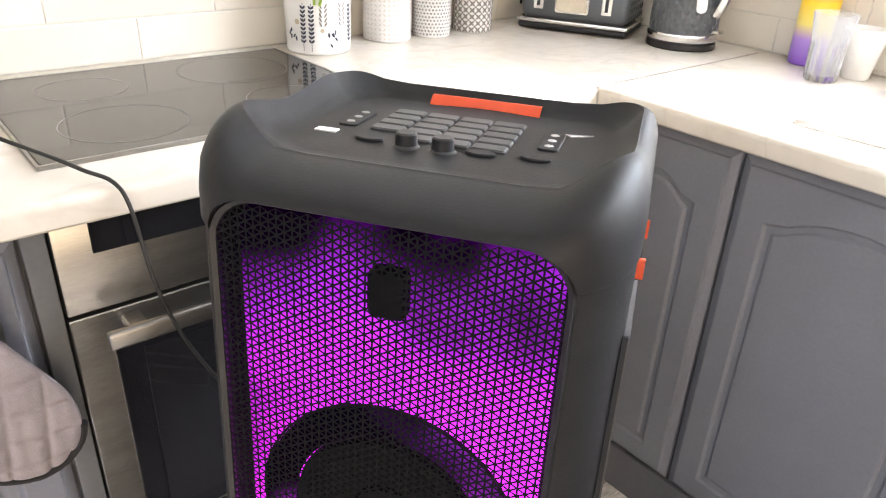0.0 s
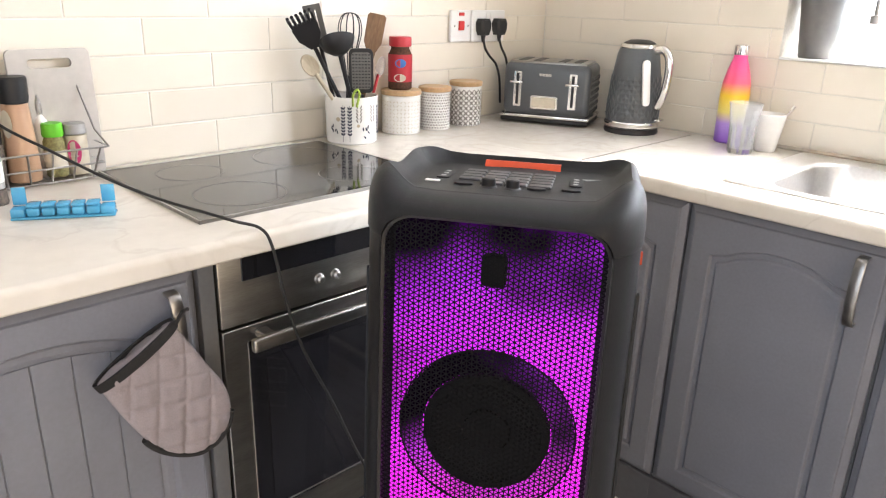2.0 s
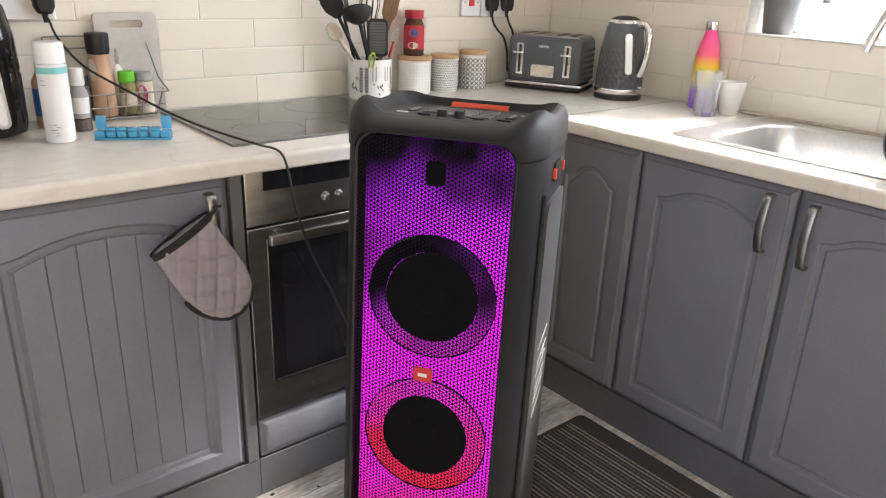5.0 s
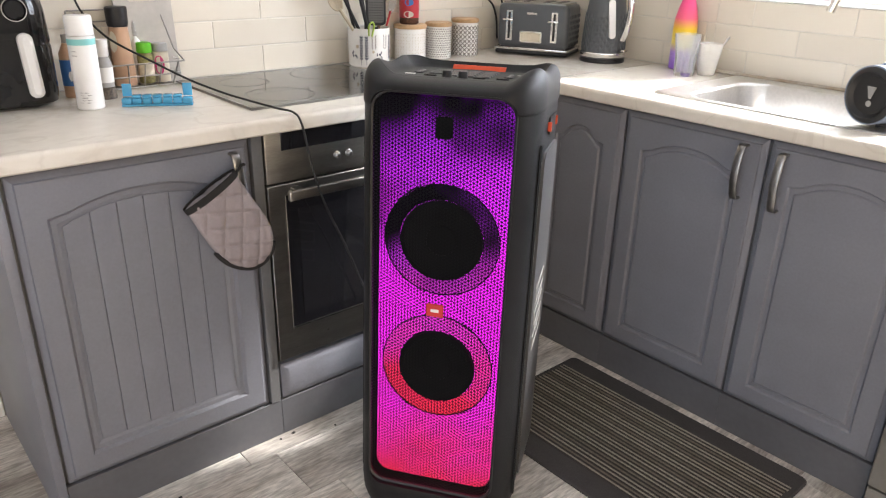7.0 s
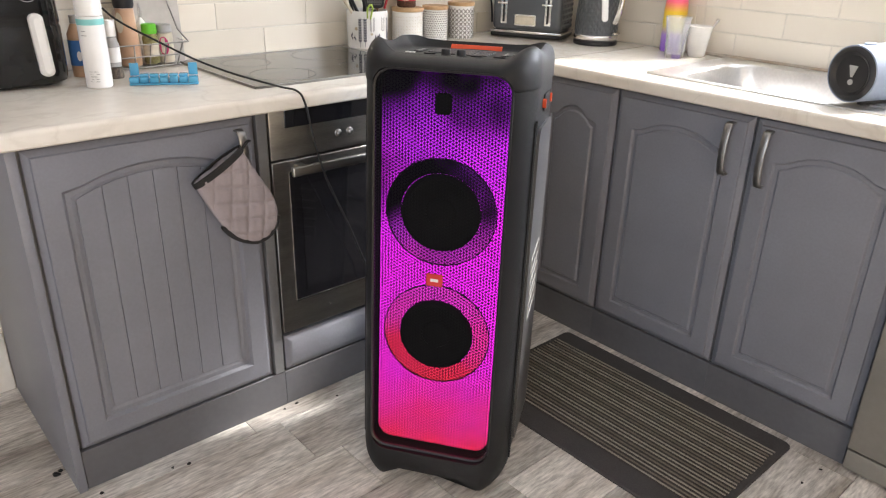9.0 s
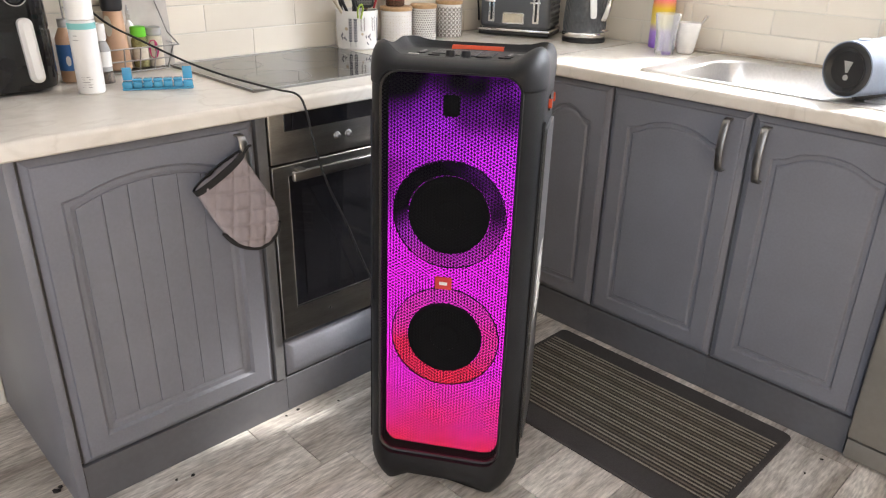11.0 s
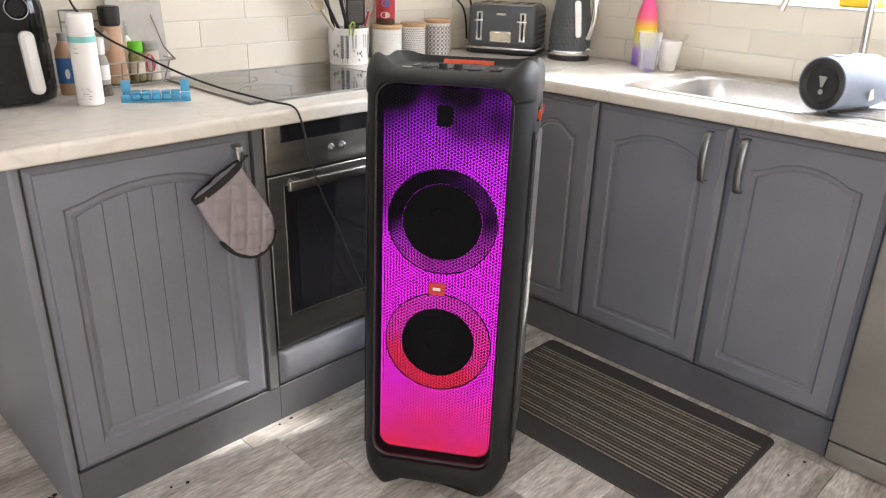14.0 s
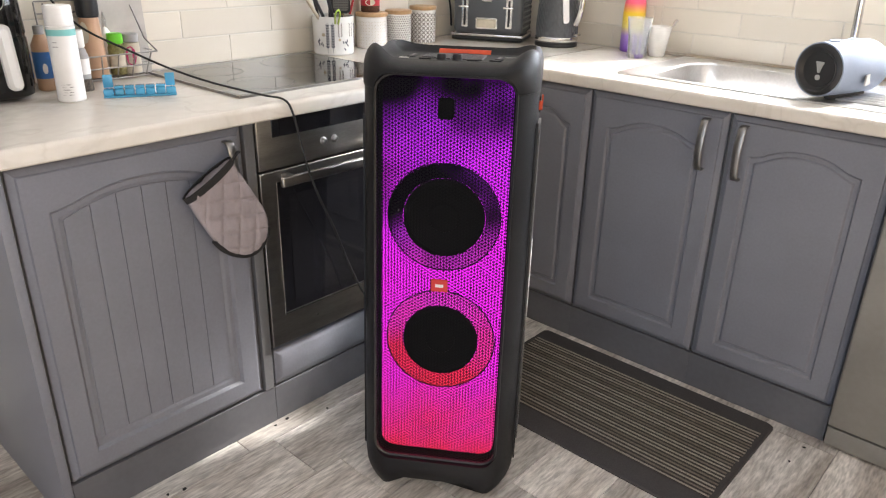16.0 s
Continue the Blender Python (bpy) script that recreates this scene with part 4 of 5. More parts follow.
# ---- mat and oven mitt ----
mat_ob = thing("kitchen_mat", pose(-0.281, -0.655, 0), "dark rubber-backed mat with ribbed beige and brown stripes", "mat")
part("base", slab(rounded_rect(-0.252, 0.252, -0.403, 0.403, 0.02, 5), 0.0005, 0.009, edge=0.003), M_MATB, mat_ob)
rng = random.Random(5)
nr = 50
for i in range(nr):
    x = -0.178 + 0.36 * (i + 0.5) / nr
    k = 0 if i % 2 == 0 else (2, 1, 2, 2, 1, 1, 2)[(i // 2) % 7]
    hw = 0.36 / nr / 2 * (0.98 if k == 0 else 0.60 if k == 1 else 0.52)
    bm = bmesh.new()
    e = 0.386 + rng.uniform(-0.003, 0.003)
    strip(bm, [[(x - hw, y, 0.0088), (x - hw * 0.6, y, 0.0122 if k else 0.0102), (x + hw * 0.6, y, 0.0122 if k else 0.0102), (x + hw, y, 0.0088)] for y in (-e, -e / 2, 0, e / 2, e)], True, True, True)
    part("rib", bm, M_RIBS[k], mat_ob)

mitt = thing("oven_mitt", pose(-1.162, -0.047, 0.773), "grey quilted oven mitt with black trim hanging from the handle", "oven mitt")
ax = Vector((0.112, 0, -0.198))
ax.normalize()
L = 0.236
lat = Vector((-ax.z, 0, ax.x))   # towards the handle side


def mitt_width(s):
    """Lower-left and upper-right half widths along the mitt."""
    end = dome((1.0 - s) / 0.42)
    return (0.069 + 0.007 * math.sin(math.pi * min(s / 0.9, 1))) * end, 0.069 * end


bm = bmesh.new()
loops = []
NS, NT = 90, 128
for i in range(NS + 1):
    s = i / NS * 0.997
    a, b = mitt_width(s)
    lp = []
    for j in range(NT):
        t = 2 * math.pi * j / NT
        u, v = math.cos(t), math.sin(t)
        wdt = (b if u > 0 else a) * u
        p = ax * (s * L) + lat * wdt
        g1 = abs(((p.x * 0.98 - p.z * 0.10) / 0.043 + 0.3) % 1 - 0.5) * 2
        g2 = abs(((p.z * 0.98 + p.x * 0.16) / 0.040 + 0.2) % 1 - 0.5) * 2
        puff = (1 - g1 ** 4) ** 0.5 * (1 - g2 ** 4) ** 0.5
        full = dome((1.0 - s) / 0.3) * (0.8 + 0.2 * s)
        th = (0.0135 * full * abs(v) ** 0.55 + 0.0085 * full * puff * abs(v) ** 0.7 + 0.0006 * math.sin(p.x * 300) * abs(v)) * (1 if v > 0 else -1)
        lp.append((p.x, -th, p.z))
    loops.append(lp)
strip(bm, loops, True, True, True)
part("body", bm, M_MITT, mitt, sharp=80)
bm = bmesh.new()
strip(bm, [[((lat * (0.074 * math.cos(t) * (1 if math.cos(t) > 0 else 1)) + ax * q).x, -0.0205 * w * math.sin(t), (lat * (0.074 * math.cos(t)) + ax * q).z) for t in [2 * math.pi * j / 40 for j in range(40)]]
           for q, w in ((-0.006, 0.7), (-0.006, 0.95), (0.010, 0.95), (0.010, 0.7))], True, False, False)
part("cuff_binding", bm, M_BLACKCLOTH, mitt, "black cuff binding")
edge = []
for i in range(15):
    s = 0.55 + 0.45 * i / 14
    a, b = mitt_width(min(s, 1.0))
    p = ax * (min(s, 0.995) * L) - lat * a
    edge.append((p.x, -0.002, p.z))
a, b = mitt_width(0.96)
p = ax * (0.96 * L) + lat * b
edge.append((p.x, -0.002, p.z))
p = ax * (0.88 * L) + lat * mitt_width(0.88)[1]
edge.append((p.x, -0.002, p.z))
part("edge_binding", tube(edge, 0.0075, 8, 3), M_BLACKCLOTH, mitt, "black binding along the lower edge")
part("loop", tube([(0.060, -0.002, 0.026), (0.072, -0.002, 0.040), (0.083, 0.004, 0.046), (0.092, 0.010, 0.044)], 0.0035, 6, 5), M_BLACKCLOTH, mitt)

# ---- things along the north wall ----
def socket(x0, x1, z0, z1, label, name):
    t = thing(name, pose(x0, WN - 0.002, z0), label, "socket" if "socket" in name else "switch")
    bm = plate(rounded_rect(0, x1 - x0, 0, z1 - z0, 0.005, 4), -0.010, 0.0, edge=0.002)
    part("faceplate", bm, M_WHITE, t)
    return t


def plug(x, z, label="black mains plug in the wall socket"):
    t = thing("mains_plug", pose(x, WN - 0.0125, z), label, "plug")
    part("body", plate([(-0.022, -0.012), (-0.014, -0.027), (0.014, -0.027), (0.022, -0.012), (0.024, 0.012), (0.016, 0.024), (-0.016, 0.024), (-0.024, 0.012)], -0.030, 0.0, edge=0.006), M_BLACK, t)
    part("cord_grip", lathe([(0.0, -0.022), (0.0045, -0.022), (0.008, 0.0), (0.0, 0.0)], 12, (0, -0.013, -0.026)), M_BLACK, t)
    return t


sw = socket(0.123, 0.210, 1.153, 1.248, "white cooker switch plate with a red rocker and neon", "wall_switch")
part("neon", box(0.033, 0.056, -0.0125, -0.0095, 0.078, 0.088, 0.001, 1), M_BADGE, sw)
part("rocker", box(0.032, 0.056, -0.0145, -0.0095, 0.035, 0.063, 0.002, 2), M_BADGE, sw, "red switch rocker")
for sx in (0.015, 0.074):
    part("screw", lathe([(0.0, 0.002), (0.003, 0.0015), (0.0035, 0.0)], 10), M_CHROME, sw).matrix_basis = pose(sx, -0.0098, 0.048, 90)
sk = socket(0.217, 0.371, 1.151, 1.248, "white double socket plate with two black plugs", "wall_socket")
for rx in (0.066, 0.088):
    part("rocker", box(rx - 0.006, rx + 0.006, -0.0135, -0.0095, 0.072, 0.088, 0.001, 1), M_WHITE, sk)
plug(0.256, 1.199)
plug(0.332, 1.199)
tagged(part("appliance_cord", tube([(0.256, 0.572, 1.155), (0.260, 0.566, 1.13), (0.280, 0.562, 1.105), (0.312, 0.564, 1.08), (0.345, 0.575, 1.03), (0.36, 0.58, 0.95)], 0.0038, 8, 6), M_CABLE), "black cord hanging from the plug behind the toaster", "cable")
tagged(part("appliance_cord", tube([(0.332, 0.572, 1.155), (0.336, 0.564, 1.13), (0.354, 0.560, 1.10), (0.38, 0.57, 1.05), (0.41, 0.58, 0.96)], 0.0038, 8, 6), M_CABLE), "black cord hanging from the plug behind the toaster", "cable")
sk2 = socket(-1.345, -1.197, 1.155, 1.245, "white double socket plate above the air fryer", "wall_socket")
plug(-1.224, 1.197, "black mains plug feeding the speaker cable")

# utensil crock
POT = (-0.318, 0.515)
pot = thing("utensil_crock", pose(*POT, TOPZ), "white ceramic utensil crock with dark botanical sprigs", "crock")
part("body", lathe([(0.0, 0.0), (0.064, 0.0), (0.068, 0.004), (0.070, 0.06), (0.071, 0.122), (0.070, 0.125), (0.066, 0.123), (0.064, 0.01), (0.0, 0.008)], 48), M_CERAMIC, pot)


def wrap(bm, r, th, z, du, dz, n=8, rot=0.0):
    """A leaf-shaped spot laid on a round wall."""
    ring = []
    for i in range(n):
        a = 2 * math.pi * i / n
        u, v = du * math.cos(a), dz * math.sin(a)
        u, v = u * math.cos(rot) - v * math.sin(rot), u * math.sin(rot) + v * math.cos(rot)
        t = th + u / r
        ring.append(((r + 0.0006) * math.cos(t), (r + 0.0006) * math.sin(t), z + v))
    bm.faces.new([bm.verts.new(q) for q in ring])


rng = random.Random(3)
for th0, kind in ((-2.9, 0), (-2.55, 1), (-2.3, 1), (-1.95, 2), (-1.65, 0), (-1.35, 2), (-1.0, 1), (-0.6, 0)):
    bm = bmesh.new()
    if kind == 1:
        for k in range(9):
            for s in (-1, 1):
                wrap(bm, 0.0705, th0 + s * 0.045, 0.03 + k * 0.0085, 0.0022, 0.0042, rot=-s * 0.6)
        for k in range(20):
            wrap(bm, 0.0705, th0, 0.012 + k * 0.0048, 0.0007, 0.003, 6)
    elif kind == 0:
        for k in range(6):
            wrap(bm, 0.0705, th0 + rng.uniform(-0.16, 0.16), rng.uniform(0.02, 0.05), 0.0022, 0.0055, rot=rng.uniform(-0.8, 0.8))
    else:
        for k in range(5):
            for s in (-1, 1):
                wrap(bm, 0.0705, th0 + s * 0.075, 0.065 + k * 0.009, 0.0018, 0.006, rot=-s * 0.5)
    part("sprig", bm, M_INK if kind != 2 else M_INK2, pot)
for th, z, d in ((-1.98, 0.052, 0.0045), (-2.75, 0.068, 0.006)):
    bm = bmesh.new()
    wrap(bm, 0.0705, th, z, d, d, 12)
    part("dot", bm, M_OCHRE, pot)

CZ = TOPZ + 0.012


VIEW = Vector((-0.6, -0.8, 0))


def facing(name, base, top, label):
    """Frame with local z up the handle and local -y towards the room."""
    b, t = Vector((POT[0] + base[0], POT[1] + base[1], CZ)), Vector(top)
    z = (t - b).normalized()
    x = (-VIEW).cross(z).normalized()
    y = z.cross(x)
    m = Matrix((x, y, z)).transposed().to_4x4()
    m.translation = b
    return thing(name, m, label, "utensil", "utensils in the crock"), (t - b).length


def oval(cx, cz, a, b, n=20):
    return [(cx + a * math.cos(2 * math.pi * i / n), cz + b * math.sin(2 * math.pi * i / n)) for i in range(n)]


# spaghetti server
u, ln = facing("spaghetti_server", (0.02, 0.0), (-0.478, 0.517, 1.246), "black plastic spaghetti server with prongs")
part("handle", tube([(0, 0, 0), (0, 0, ln * 0.4), (0, 0.004, ln - 0.09)], 0.0055, 8, 4), M_BLACK, u)
bm = plate([(-0.010, ln - 0.10), (0.010, ln - 0.10), (0.030, ln - 0.07), (0.034, ln - 0.04), (0.030, ln - 0.028), (-0.030, ln - 0.028), (-0.034, ln - 0.04), (-0.030, ln - 0.07)], -0.002, 0.003)
part("bowl", bm, M_BLACK, u)
for i in range(6):
    x = -0.029 + 0.0116 * i
    part("prong", tube([(x, 0, ln - 0.032), (x * 1.05, -0.006, ln - 0.012), (x * 1.0, -0.020, ln)], 0.0042, 6, 4), M_BLACK, u)
# slotted turner
u, ln = facing("slotted_turner", (-0.01, 0.03), (-0.430, 0.53, 1.262), "dark grey slotted turner")
part("handle", tube([(0, 0, 0), (0, 0, ln * 0.5), (0, 0, ln - 0.085)], 0.005, 8, 3), M_BLACK, u)
part("blade", boxes((-0.022, -0.0085, -0.0015, 0.0015, ln - 0.085, ln), (-0.0055, 0.0055, -0.0015, 0.0015, ln - 0.085, ln), (0.0085, 0.022, -0.0015, 0.0015, ln - 0.085, ln), (-0.0085, 0.0085, -0.0014, 0.0014, ln - 0.014, ln), (-0.0085, 0.0085, -0.0014, 0.0014, ln - 0.09, ln - 0.075)), M_POTGREY, u)
# ladle
u, ln = facing("ladle", (0.02, -0.01), (-0.388, 0.495, 1.212), "black plastic ladle with a deep bowl")
part("handle", tube([(0, 0, 0), (0, 0, ln * 0.5), (0, 0.003, ln - 0.05)], 0.006, 8, 3), M_BLACK, u)
bm = lathe([(0.0, -0.038), (0.020, -0.035), (0.038, -0.020), (0.047, 0.0), (0.044, 0.0), (0.034, -0.017), (0.0, -0.032)], 28)
bmesh.ops.transform(bm, matrix=pose(0, -0.006, ln - 0.034, -40), verts=bm.verts)
part("bowl", bm, M_BLACK, u)
# whisk
u, ln = facing("balloon_whisk", (0.0, 0.02), (-0.303, 0.535, 1.238), "dark wire balloon whisk")
part("handle", tube([(0, 0, 0), (0, 0, ln * 0.5)], 0.007, 10, 2), M_BLACK, u)
for i in range(5):
    a = math.pi * i / 5
    c, s = math.cos(a), math.sin(a)
    part("wire", tube([(0.004 * c, 0.004 * s, ln * 0.48), (0.02 * c, 0.02 * s, ln * 0.70), (0.031 * c, 0.031 * s, ln * 0.88), (0.018 * c, 0.018 * s, ln), (-0.018 * c, -0.018 * s, ln), (-0.031 * c, -0.031 * s, ln * 0.88), (-0.02 * c, -0.02 * s, ln * 0.70), (-0.004 * c, -0.004 * s, ln * 0.48)], 0.0014, 5, 4), M_BLACK, u)
# flat grater
u, ln = facing("hand_grater", (0.012, -0.03), (-0.314, 0.478, 1.157), "black framed flat hand grater")
part("handle", tube([(0, 0, 0), (0, 0, ln - 0.12)], 0.007, 8, 2), M_BLACK, u)
part("frame", plate(rounded_rect(-0.032, 0.032, ln - 0.115, ln, 0.014, 4), -0.002, 0.003, edge=0.001), M_BLACK, u)
gb = part("blade", plate(rounded_rect(-0.025, 0.025, ln - 0.105, ln - 0.010, 0.008, 4), -0.0032, -0.0018), M_POTGREY, u)
bm = bmesh.new()
for i in range(6):
    for j in range(11):
        x, z = -0.0205 + i * 0.0082, ln - 0.099 + j * 0.0083
        box(x - 0.0026, x + 0.0026, -0.0046, -0.003, z - 0.0014, z + 0.0014, bm=bm)
part("teeth", bm, M_BLACK, gb)
# wooden spatula and pale spoon, silver whisk handle and scissor loops
u, ln = facing("wooden_spatula", (0.03, 0.02), (-0.223, 0.52, 1.240), "brown wooden spatula with a flat blade")
part("blade", plate([(-0.008, ln - 0.135), (0.008, ln - 0.135), (0.012, ln - 0.10), (0.024, ln - 0.075), (0.025, ln - 0.006), (0.019, ln), (-0.019, ln), (-0.025, ln - 0.006), (-0.024, ln - 0.075), (-0.012, ln - 0.10)], -0.003, 0.003, edge=0.001), M_WOOD, u)
part("handle", tube([(0, 0, 0), (0, 0, ln - 0.13)], 0.0065, 8, 2), M_WOOD, u)
u, ln = facing("wooden_spoon", (0.01, -0.015), (-0.468, 0.515, 1.145), "pale wooden spoon leaning from the crock")
part("handle", tube([(0, 0, 0), (0, 0, ln - 0.06)], 0.0055, 8, 2), M_PALEWOOD, u)
bm = lathe([(0.0, -0.008), (0.012, -0.006), (0.021, 0.0), (0.019, 0.001), (0.010, -0.003), (0.0, -0.004)], 24)
bmesh.ops.transform(bm, matrix=pose(0, 0, ln - 0.035, 90) @ Matrix.Diagonal((1, 1.55, 1, 1)), verts=bm.verts)
part("bowl", bm, M_PALEWOOD, u)
u, ln = facing("silicone_spoon", (0.035, 0.0), (-0.213, 0.51, 1.13), "clear plastic handled pastry spoon with a red stem")
part("handle", tube([(0, 0, 0), (0, 0, ln - 0.05)], 0.004, 8, 2), M_REDLID, u)
part("head", plate(oval(0, ln - 0.03, 0.013, 0.030), -0.002, 0.002), M_TUMBLER, u)
tagged(part("scissor_loops", tube([(-0.362, 0.452, 1.015), (-0.367, 0.444, 1.045), (-0.355, 0.442, 1.058), (-0.345, 0.446, 1.045), (-0.351, 0.450, 1.012)], 0.0032, 6, 5), M_LIME), "green plastic cord hooked over the crock rim", "cord")


# three storage canisters
def canister(x, y, r, h, label, pattern):
    t = thing("storage_canister", pose(x, y, TOPZ), label, "canister", "patterned canisters with bamboo lids")
    body = part("body", lathe([(0.0, 0.0), (r - 0.003, 0.0), (r, 0.003), (r, h - 0.002), (r - 0.002, h), (0.0, h)], 44), M_CERAMIC, t)
    part("lid", lathe([(r - 0.004, h - 0.004), (r - 0.004, h), (r + 0.002, h + 0.001), (r + 0.003, h + 0.011), (r, h + 0.014), (0.0, h + 0.0145)], 44), M_BAMBOO, t, "bamboo lid")
    bm = bmesh.new()
    step = (0.0105, 0.0080, 0.0155)[pattern]
    n = int(2 * math.pi * r / step)
    for j in range(int((h - 0.006) / step)):
        z = 0.008 + j * step
        for i in range(n):
            th = 2 * math.pi * (i + (0.5 if pattern == 1 and j % 2 else 0)) / n
            if math.sin(th) > 0.6:
                continue
            if pattern == 0:
                wrap(bm, r, th, z, 0.0052, 0.0010, 4, rot=0.78 if (i + j) % 2 else -0.78)
            elif pattern == 1:
                for a in (0.0, 1.05, 2.09):
                    wrap(bm, r, th, z, 0.0042, 0.0011, 4, rot=a)
            else:
                for a in (0.785, -0.785):
                    wrap(bm, r, th, z, 0.0092, 0.0026, 8, rot=a)
                wrap(bm, r, th + math.pi / n, z + step / 2, 0.0030, 0.0030, 4)
    part("pattern", bm, M_OCHRE if pattern == 0 else M_INK2, body)
    return t


canister(-0.121, 0.538, 0.056, 0.109, "cream patterned canister with a bamboo lid", 0)
canister(0.001, 0.525, 0.047, 0.111, "cream canister with grey lattice pattern and bamboo lid", 1)
canister(0.132, 0.524, 0.049, 0.119, "grey and white geometric canister with a loose bamboo lid", 2)

# coffee jar on the first canister
jar = thing("coffee_jar", pose(-0.123, 0.542, TOPZ + 0.1236), "instant coffee jar with red lid and red label", "jar")
part("jar_glass", lathe([(0.0, 0.0), (0.030, 0.0), (0.034, 0.004), (0.034, 0.095), (0.026, 0.112), (0.026, 0.118), (0.0, 0.118)], 32), M_COFFEE, jar)
lb = part("label", lathe([(0.0346, 0.022), (0.0346, 0.098)], 32), M_REDLID, jar, "red paper label")
bm = bmesh.new()
wrap(bm, 0.0348, -2.25, 0.074, 0.016, 0.012, 14)
part("label_patch", bm, M_BLUE, lb)
bm = bmesh.new()
wrap(bm, 0.0349, -2.3, 0.034, 0.018, 0.011, 14)
part("label_patch", bm, M_CREAM, lb)
part("lid", lathe([(0.0, 0.119), (0.031, 0.119), (0.032, 0.122), (0.032, 0.142), (0.030, 0.145), (0.0, 0.145)], 32), M_REDLID, jar, "ribbed red lid")

# toaster
toaster = thing("toaster", pose(0.260, 0.490, TOPZ, 0, 0, -65), "slate grey four-slice toaster with chrome trim and levers", "toaster")
TWD, TDP, THT = 0.285, 0.185, 0.188
body = part("body", box(0.004, TWD - 0.004, 0.004, TDP, 0.028, THT, 0.020, 4), M_TOAST, toaster)
part("base", box(0.0, TWD, 0.0, TDP + 0.002, 0.004, 0.02, 0.007, 3), M_BLACK, toaster)
part("trim_band", box(-0.002, TWD + 0.002, -0.002, TDP + 0.004, 0.019, 0.030, 0.004, 2), M_CHROME, toaster, "chrome band round the base")
top = part("top_plate", slab(rounded_rect(0.018, TWD - 0.018, 0.018, TDP - 0.014, 0.012, 4), THT - 0.002, THT + 0.005, edge=0.002), M_STEEL, toaster)
for sx in (0.054, 0.102, 0.182, 0.230):
    part("slot", box(sx - 0.012, sx + 0.012, 0.035, TDP - 0.03, THT + 0.004, THT + 0.0062), M_BLACK, top)
for lx in (0.052, 0.228):
    tr = part("lever_track", plate(rounded_rect(lx - 0.013, lx + 0.013, 0.052, 0.162, 0.003, 2), 0.0035, 0.0065, edge=0.001), M_CHROME, toaster)
    part("slit", boxes((lx - 0.004, lx + 0.004, 0.0022, 0.0034, 0.06, 0.156)), M_BLACK, tr)
    part("lever", box(lx - 0.021, lx + 0.021, -0.016, 0.003, 0.126, 0.134, 0.003, 2), M_CHROME, tr)
dial = part("timer_window", plate(rounded_rect(0.096, 0.184, 0.048, 0.090, 0.008, 4), -0.001, 0.006, edge=0.002), M_CHROME, toaster)
part("timer_card", plate(rounded_rect(0.101, 0.179, 0.053, 0.085, 0.005, 4), -0.0025, -0.0008), M_CREAM, dial, "cream timer card behind a chrome frame")
part("name_bar", boxes((0.121, 0.159, 0.0025, 0.0045, 0.150, 0.158)), M_CHROME, toaster)
bm = bmesh.new()
for i in range(7):
    for j in range(6):
        y, z = 0.034 + i * 0.022, 0.045 + j * 0.02
        strip(bm, [[(TWD - 0.0042, y + a * 0.0095, z + b * 0.0088) for a, b in ((-1, 0), (0, -1), (1, 0), (0, 1))], [(TWD - 0.0015, y + a * 0.004, z + b * 0.004) for a, b in ((-1, 0), (0, -1), (1, 0), (0, 1))]], True, False, True)
part("faceted_side", bm, M_TOAST, body)

# kettle
kettle = thing("electric_kettle", pose(0.463, 0.130, TOPZ, 0, 0, -93), "slate grey jug kettle with chrome band and handle", "kettle")
part("power_base", lathe([(0.0, 0.0), (0.080, 0.0), (0.082, 0.004), (0.080, 0.014), (0.0, 0.015)], 40), M_BLACK, kettle)
kb = part("body", lathe([(0.0, 0.016), (0.079, 0.016), (0.080, 0.03), (0.0785, 0.034), (0.0775, 0.08), (0.072, 0.15), (0.062, 0.21), (0.056, 0.226), (0.0, 0.226)], 44), M_TOAST, kettle)
bm = bmesh.new()
for j in range(9):
    z = 0.046 + j * 0.0125
    r = 0.0786 - 0.0066 * max(0.0, (z - 0.07) / 0.08)
    for i in range(24):
        t0 = 2 * math.pi * (i + 0.5 * (j % 2)) / 24
        dt = math.pi / 24 * 0.94
        rim = [((r + 0.0002) * math.cos(t0 + a * dt), (r + 0.0002) * math.sin(t0 + a * dt), z + b * 0.0118) for a, b in ((-1, 0), (0, -1), (1, 0), (0, 1))]
        tip = ((r + 0.0022) * math.cos(t0), (r + 0.0022) * math.sin(t0), z)
        strip(bm, [rim, [tuple(tip[k] + (q[k] - tip[k]) * 0.12 for k in range(3)) for q in rim]], True, False, True)
part("faceted_band", bm, M_TOAST, kb, sharp=8)
part("trim_band", lathe([(0.0802, 0.018), (0.0822, 0.022), (0.0818, 0.030), (0.0792, 0.033)], 44), M_CHROME, kettle, "chrome band round the base")
part("rim", lathe([(0.0555, 0.226), (0.0575, 0.229), (0.055, 0.236), (0.050, 0.238), (0.048, 0.234)], 40), M_CHROME, kettle)
part("lid", lathe([(0.0485, 0.234), (0.046, 0.240), (0.030, 0.247), (0.0, 0.249)], 36), M_BLACK, kettle)
bm = bmesh.new()
lps = []
for q, w, d in (((0.055, 0.222), 0.012, 0.010), ((0.085, 0.226), 0.013, 0.010), ((0.104, 0.205), 0.013, 0.010), ((0.108, 0.165), 0.012, 0.009), ((0.101, 0.115), 0.012, 0.009), ((0.085, 0.082), 0.011, 0.008), ((0.072, 0.080), 0.010, 0.008)):
    lps.append((q, w, d))
part("handle", tube([(q[0], 0, q[1]) for q, w, d in lps], 0.012, 12, 6), M_CHROME, kettle, "curved chrome handle")
